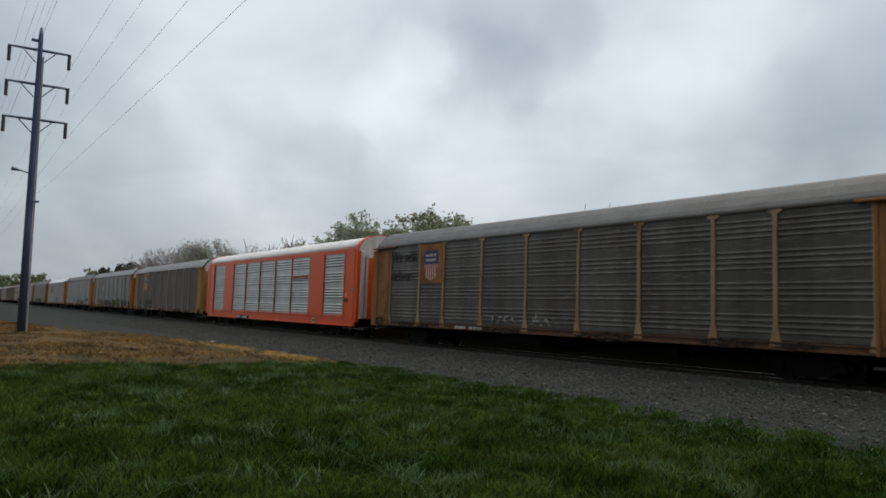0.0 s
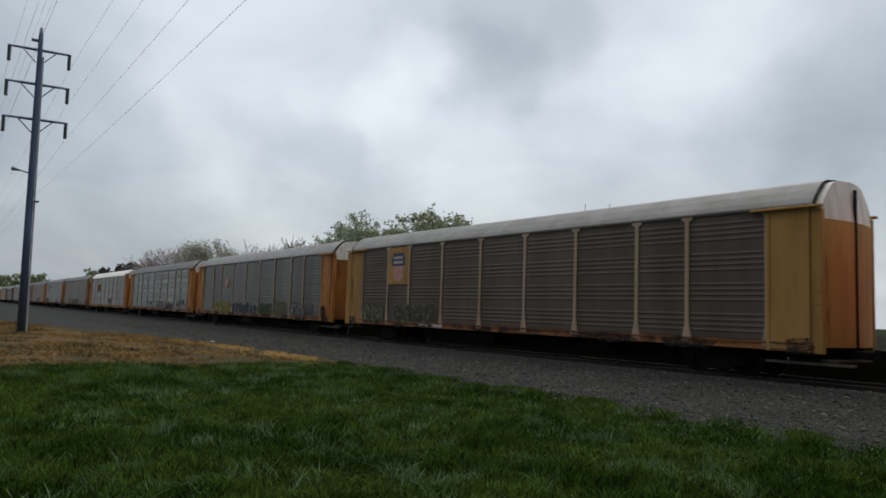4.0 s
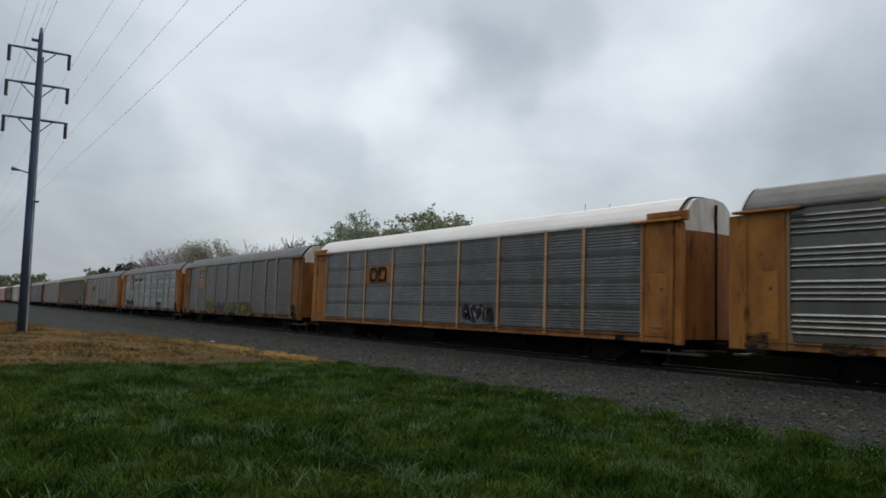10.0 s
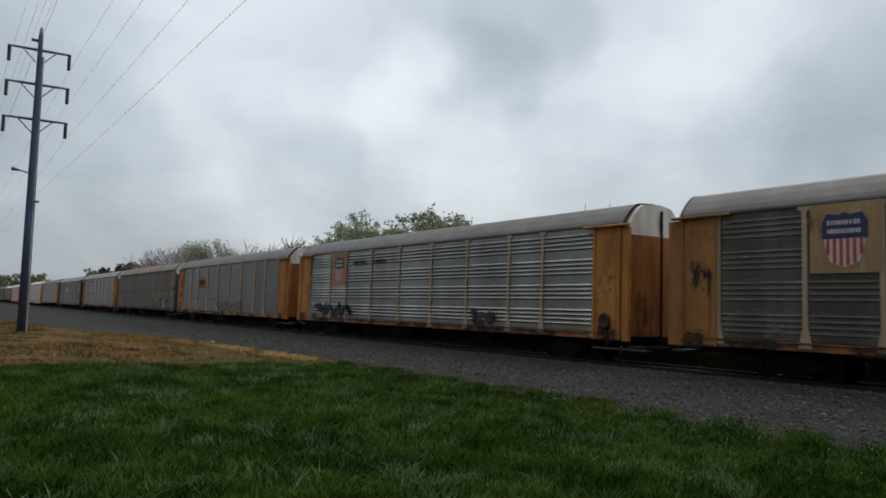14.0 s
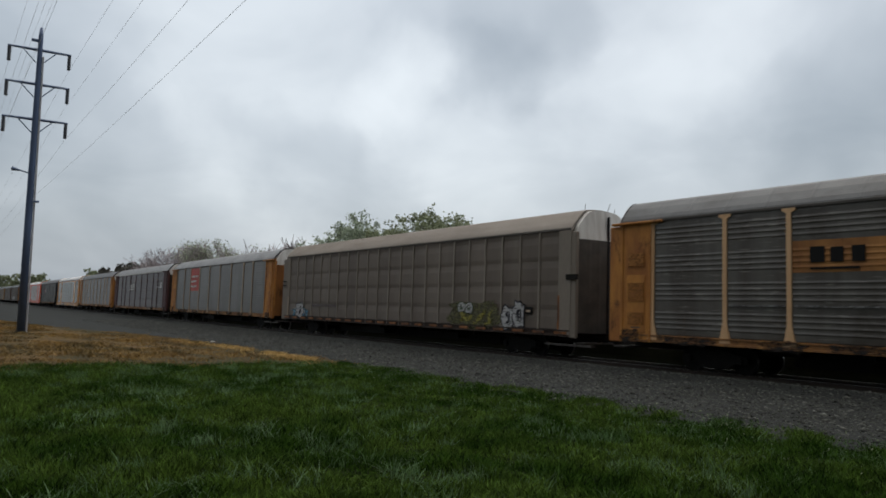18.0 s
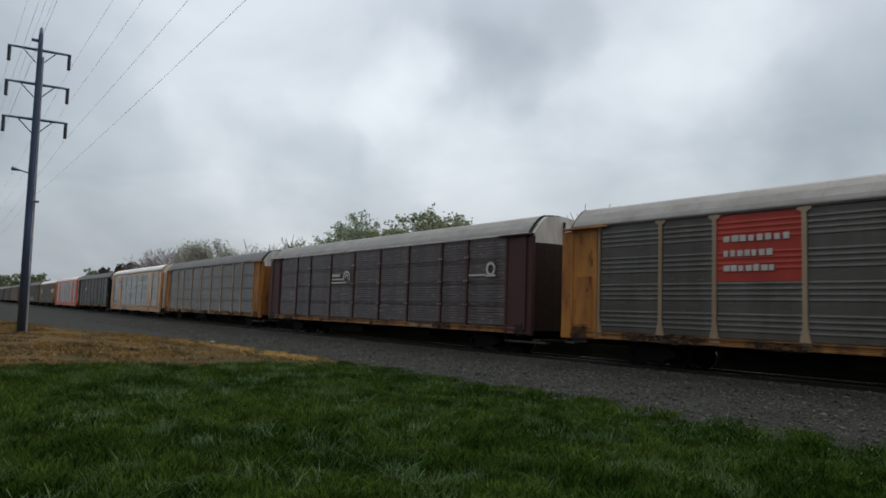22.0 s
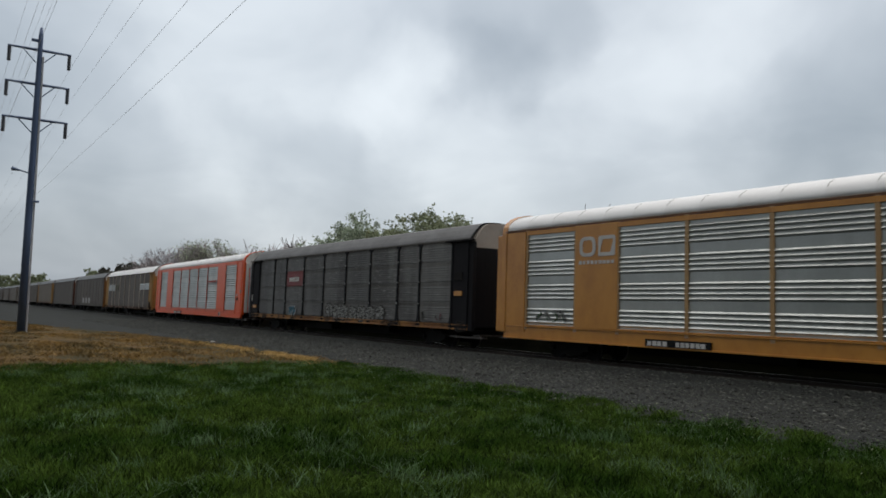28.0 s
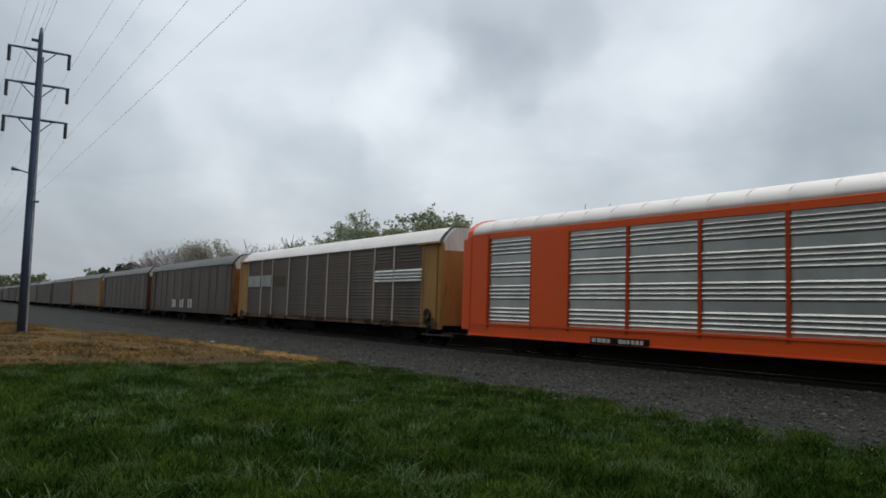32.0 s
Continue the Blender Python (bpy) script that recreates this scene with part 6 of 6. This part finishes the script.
def build_trees():
    green = "leafy green tree behind the railway"
    bare = "bare grey spring tree with thin twigs"
    for i, (x, y, h, sp, leaf, n) in enumerate(((-81, 45, 14.2, 0.95, "leaf", 4600), (-76.3, 45.5, 12.6, 0.9, "leaf", 2600), (-86.5, 46, 12.6, 0.9, "leaf", 2300), (-90.5, 46, 11.3, 0.9, "leaf", 1400),
                                                (-72.8, 45, 11.2, 0.9, "leaf_dark", 2600), (-69.5, 46, 12.2, 0.8, "leaf", 900), (-67.0, 45, 12.9, 0.9, "leaf_dark", 4200), (-63.4, 45.4, 12.5, 0.9, "leaf_dark", 3400), (-61.0, 45, 11.8, 0.7, "leaf_dark", 2000))):
        branch_tree("leafy_tree", green, (x, y, GROUND), h, sp, 10 + i, leaf, n, 0.20, 3, 0.22)
    for i, (x, y, h, leaf, n) in enumerate(((-93, 46, 12.2, None, 0), (-97, 48, 11.8, None, 0), (-100, 46, 12.0, None, 0), (-104, 47, 12.2, None, 0), (-108, 46, 12.2, None, 0), (-111, 48, 11.8, "leaf_pale", 250), (-115, 46, 12.0, "leaf_pale", 500), (-119, 47, 12.2, "leaf_grey", 500),
                                            (-123, 46, 12.4, "leaf_pale", 600), (-128, 46, 12.4, "leaf_grey", 700), (-133, 45, 14.0, "leaf_grey", 900), (-137, 46, 14.2, "leaf_grey", 1000), (-141, 45, 13.8, "leaf_grey", 500), (-145, 46, 13.8, None, 0), (-149, 47, 13.8, None, 0), (-153, 46, 14.0, None, 0),
                                            (-157, 47, 14.0, None, 0), (-161, 46, 14.0, None, 0), (-166, 47, 14.2, None, 0), (-171, 46, 14.0, None, 0), (-177, 47, 13.6, None, 0), (-182, 48, 13.2, None, 0), (-188, 48, 12.6, None, 0), (-195, 48, 12.2, "bud", 900))):
        branch_tree("scrub_tree", "thin spring tree with pale new leaves" if leaf else bare, (x, y, GROUND), h, 1.0, 40 + i, leaf, n, 0.22, 4, 0.16, least=0.032, wood="twig")
    for i, (x, y, h) in enumerate(((-205, 50, 12.2), (-214, 51, 12.8), (-224, 50, 12.6), (-232, 52, 11.6), (-254, 50, 11.9), (-258, 52, 11.6), (-300, 42, 10.8), (-310, 42, 11.6), (-320, 42, 11.2), (-335, 42, 11.4), (-350, 40, 11.8), (-368, 40, 12.0), (-385, 38, 12.0), (-400, 36, 12.4))):
        branch_tree("distant_tree", "distant dark leafy tree beyond the railway", (x, y, GROUND), h, 1.1, 70 + i, "leaf_dark" if i > 3 else "bud", 1500, 0.42, 3, 0.2)
    for i, (x, y, h) in enumerate(((-33.8, 38, 9.95), (-31.6, 38.4, 9.45))):
        branch_tree("sapling", "slender bare sapling behind the railway", (x, y, GROUND), h, 0.35, 95 + i, None, 0, 0.1, 2, 0.05, least=0.016)


build_trees()


# ---- grass, straw and stones ----
def blades(name, label, count, where, hmin, hmax, width, material, seed, lean=0.35):
    rs = np.random.RandomState(seed)
    p = where(rs, count)
    n = len(p)
    a = rs.uniform(0, 2 * np.pi, n)
    side, leanv = np.stack([np.cos(a), np.sin(a)], 1), rs.normal(0, lean, (n, 2))
    h = rs.uniform(hmin, hmax, n) * p[:, 2]
    w = width * rs.uniform(0.6, 1.3, n)
    z0 = np.full(n, GROUND)
    rows = [np.column_stack([p[:, :2] - s * side * w[:, None], z0]) for s in (1, -1)] + [np.column_stack([p[:, :2] + leanv * (h * 0.35)[:, None] - s * side * (w * 0.8)[:, None], z0 + h * 0.55]) for s in (1, -1)] + [np.column_stack([p[:, :2] + leanv * h[:, None], z0 + h])]
    verts = np.stack(rows, 1).reshape(-1, 3)
    i = np.arange(n)[:, None] * 5
    faces = np.concatenate([i + [0, 1, 3], i + [0, 3, 2], i + [2, 3, 4]], 0)
    return tagged(new(name, arrays_to_mesh(name, verts, faces, material)), label, "grass", kind="stuff")


def patches(rs, x, y, cell):
    """Smooth random values 0 to 1 over the ground, one for each cell."""
    gx, gy = (x + 90) / cell, (y + 30) / cell
    table = rs.uniform(0, 1, (int(120 / cell) + 3, int(60 / cell) + 3))
    ix, iy = gx.astype(int), gy.astype(int)
    fx, fy = gx - ix, gy - iy
    fx, fy = fx * fx * (3 - 2 * fx), fy * fy * (3 - 2 * fy)
    return (table[ix, iy] * (1 - fx) + table[ix + 1, iy] * fx) * (1 - fy) + (table[ix, iy + 1] * (1 - fx) + table[ix + 1, iy + 1] * fx) * fy


def lawn_spots(rs, count):
    x, y = rs.uniform(-25, -1, count), rs.uniform(-1, 14.2, count)
    edge_y = 12.6 + 0.35 * np.sin(x * 0.9) + 0.35 * np.sin(x * 2.3 + 1) + rs.exponential(0.5, count) - 0.35
    edge_x = -22.4 + 0.5 * np.sin(y * 1.1) + rs.normal(0, 0.4, count)
    keep = (y < edge_y) & (x > edge_x) & (y < 12 + (x + 25)) & (y - 0.1 > -(x + 22) * 0.02)
    keep &= (x * x + y * y > 36)
    clump = 0.05 + 1.25 * np.clip(1.5 * patches(rs, x, y, 0.36) - 0.25, 0, 1) + 0.45 * (patches(rs, x, y, 1.8) - 0.5) + rs.normal(0, 0.12, count)
    clump *= np.clip(1.25 - 0.6 * (y - 11.9), 0.35, 1.0)
    return np.column_stack([x, y, np.clip(clump, 0.2, 1.5)])[keep]


def surround_spots(rs, count):
    x, y = rs.uniform(-22, 16, count), rs.uniform(-13, 12.4, count)
    keep = (x > -1) | (y < -1) | (x * x + y * y < 37)
    return np.column_stack([x, y, rs.uniform(0.5, 1.2, count)])[keep]


def straw_spots(rs, count):
    x, y = rs.uniform(-70, -20, count), rs.uniform(0, 13, count)
    edge_y = np.interp(x, [-70, -66, -53, -45, -40, -35, -31, -20], [6.2, 6.6, 8.6, 10.9, 11.5, 11.9, 12.4, 12.6]) + rs.normal(0, 0.25, count)
    edge_x = -22.0 + 0.6 * np.sin(y * 1.1) + rs.normal(0, 0.5, count)
    tuft = 0.6 * patches(rs, x, y, 0.9) + 0.4 * patches(rs, x, y, 3.0)
    keep = (y < edge_y) & (x < edge_x) & (rs.uniform(0, 1, count) < (tuft - 0.25) * 2.2)
    return np.column_stack([x, y, rs.uniform(0.5, 1.0, count) * (0.3 + 1.1 * tuft)])[keep]


def dewy_spots(rs, count):
    p = lawn_spots(rs, count)
    d = 0.6 * patches(rs, p[:, 0], p[:, 1], 0.34) + 0.4 * patches(rs, p[:, 0], p[:, 1], 1.3)
    return p[rs.uniform(0, 1, len(p)) < (d - 0.45) * 4]


blades("lawn_grass", "thick fresh green grass of the lawn", 560000, lawn_spots, 0.04, 0.155, 0.0085, "grass", 1, 0.6)
blades("grass_tips", "pale dewy grass tips scattered over the lawn", 120000, dewy_spots, 0.06, 0.19, 0.006, "grass_pale", 7, 0.75)
blades("lawn_surround", "green lawn grass round the standpoint", 90000, surround_spots, 0.08, 0.22, 0.011, "grass", 8)
blades("dry_grass", "dead straw-coloured grass beside the gravel", 230000, straw_spots, 0.05, 0.22, 0.010, "straw", 2, 0.7)


def bleached_spots(rs, count):
    x = -21.3 - 15.5 * rs.uniform(0, 1, count) ** 1.8
    y = np.interp(x, [-37, -31, -26, -21.5], [11.4, 12.0, 12.1, 11.9]) - np.abs(rs.normal(0, 0.45, count))
    keep = patches(rs, x, y, 0.7) > 0.42
    return np.column_stack([x, y, rs.uniform(0.5, 1.2, count)])[keep]


blades("bleached_grass", "bright bleached straw along the edge of the gravel", 11000, bleached_spots, 0.06, 0.2, 0.011, "straw_bright", 12, 0.8)


def build_seed_heads():
    rs = np.random.RandomState(21)
    n = 900
    x = -3 - 17 * rs.uniform(0, 1, n)
    y = 12.5 - np.abs(rs.normal(0, 2.0, n))
    c = np.column_stack([x, y, GROUND + rs.uniform(0.12, 0.27, n)])
    u, v = rs.normal(size=(n, 3)), rs.normal(size=(n, 3))
    s = rs.uniform(0.005, 0.009, (n, 1))
    verts = np.stack([c - u * s, c + v * s, c + u * s, c - v * s], 1).reshape(-1, 3)
    i = np.arange(n)[:, None] * 4
    tagged(new("seed_heads", arrays_to_mesh("seed_heads", verts, np.concatenate([i + [0, 1, 2], i + [0, 2, 3]], 0), "seed")), "small pale seed heads among the lawn grass", "grass", kind="stuff")


build_seed_heads()


def build_stones():
    rs = np.random.RandomState(5)
    n = 42000
    x = -2 - 75 * rs.uniform(0, 1, n) ** 1.7
    off = rs.uniform(-9.4, -1.4, n)
    ty = np.array([track_y(v) for v in x])
    z = np.interp(off, [-10.4, -8.6, -5, -3.2, -2.4, -1.8, -1.5, 0], [GROUND - 0.02, GROUND + 0.06, GROUND + 0.10, -0.16, -0.05, -0.05, -0.17, -0.17])
    octa = np.array([(1, 0, 0), (-1, 0, 0), (0, 1, 0), (0, -1, 0), (0, 0, 1), (0, 0, -1)], float)
    tri = np.array([(0, 2, 4), (2, 1, 4), (1, 3, 4), (3, 0, 4), (2, 0, 5), (1, 2, 5), (3, 1, 5), (0, 3, 5)])
    s = 0.017 + 0.030 * rs.uniform(0, 1, n) ** 2
    s[rs.uniform(0, 1, n) < 0.06] *= 1.9
    jit = octa[None] * rs.uniform(0.6, 1.25, (n, 6, 1)) + rs.normal(0, 0.22, (n, 6, 3))
    a = rs.uniform(0, 6.28, n)
    ca, sa = np.cos(a)[:, None], np.sin(a)[:, None]
    vx, vy, vz = jit[:, :, 0] * ca - jit[:, :, 1] * sa, jit[:, :, 0] * sa + jit[:, :, 1] * ca, jit[:, :, 2] * 0.45
    verts = np.stack([vx * s[:, None] + x[:, None], vy * s[:, None] + (ty + off)[:, None], vz * s[:, None] + (z + s * 0.08)[:, None]], 2).reshape(-1, 3)
    faces = (np.arange(n)[:, None, None] * 6 + tri[None]).reshape(-1, 3)
    tagged(new("ballast_stones", arrays_to_mesh("ballast_stones", verts, faces, "stone")), "loose grey crushed stones of the track ballast", "stones", kind="stuff")


build_stones()

bm = bmesh.new()
prism(bm, [(-0.28, -0.1), (0.2, -0.14), (0.3, 0.02), (0.1, 0.13), (-0.22, 0.1)], "z", 0.0, 0.09)
litter = tagged(new("litter", mesh_of("litter", bm, "paper")), "crumpled white scrap of litter on the gravel edge", "litter")
litter.location = (-35.3, 12.5, GROUND + 0.05)
litter.scale = (0.6, 0.6, 0.6)


# ---- what moves ----
def motions():
    spin = SPEED / 0.42
    acts = {}
    for dx, wheel in WHEELS:
        if dx not in acts:
            walk(wheel, [(i / 30, Matrix.Translation((dx, 0, 0.42)) @ Matrix.Rotation(spin * i / 30, 4, "Y")) for i in range(961)])
            acts[dx] = wheel
        else:
            src = acts[dx].animation_data
            wheel.rotation_mode = "QUATERNION"
            wheel.animation_data_create()
            wheel.animation_data.action = src.action
            wheel.animation_data.action_slot = src.action_slot
    for k, car in enumerate(CARS):
        passes = T_LAST + (k - 13) * PITCH_TIME
        rows = []
        for h in range(129):
            t = h / 4
            x = (t - passes) * SPEED + 13.1 + float(np.interp(t, LEAD_TIMES, LEAD))
            rows.append((t, pose(x, track_y(x), 0, 0, 0, math.degrees(math.atan(track_slope(x))))))
        walk(car, rows)


motions()
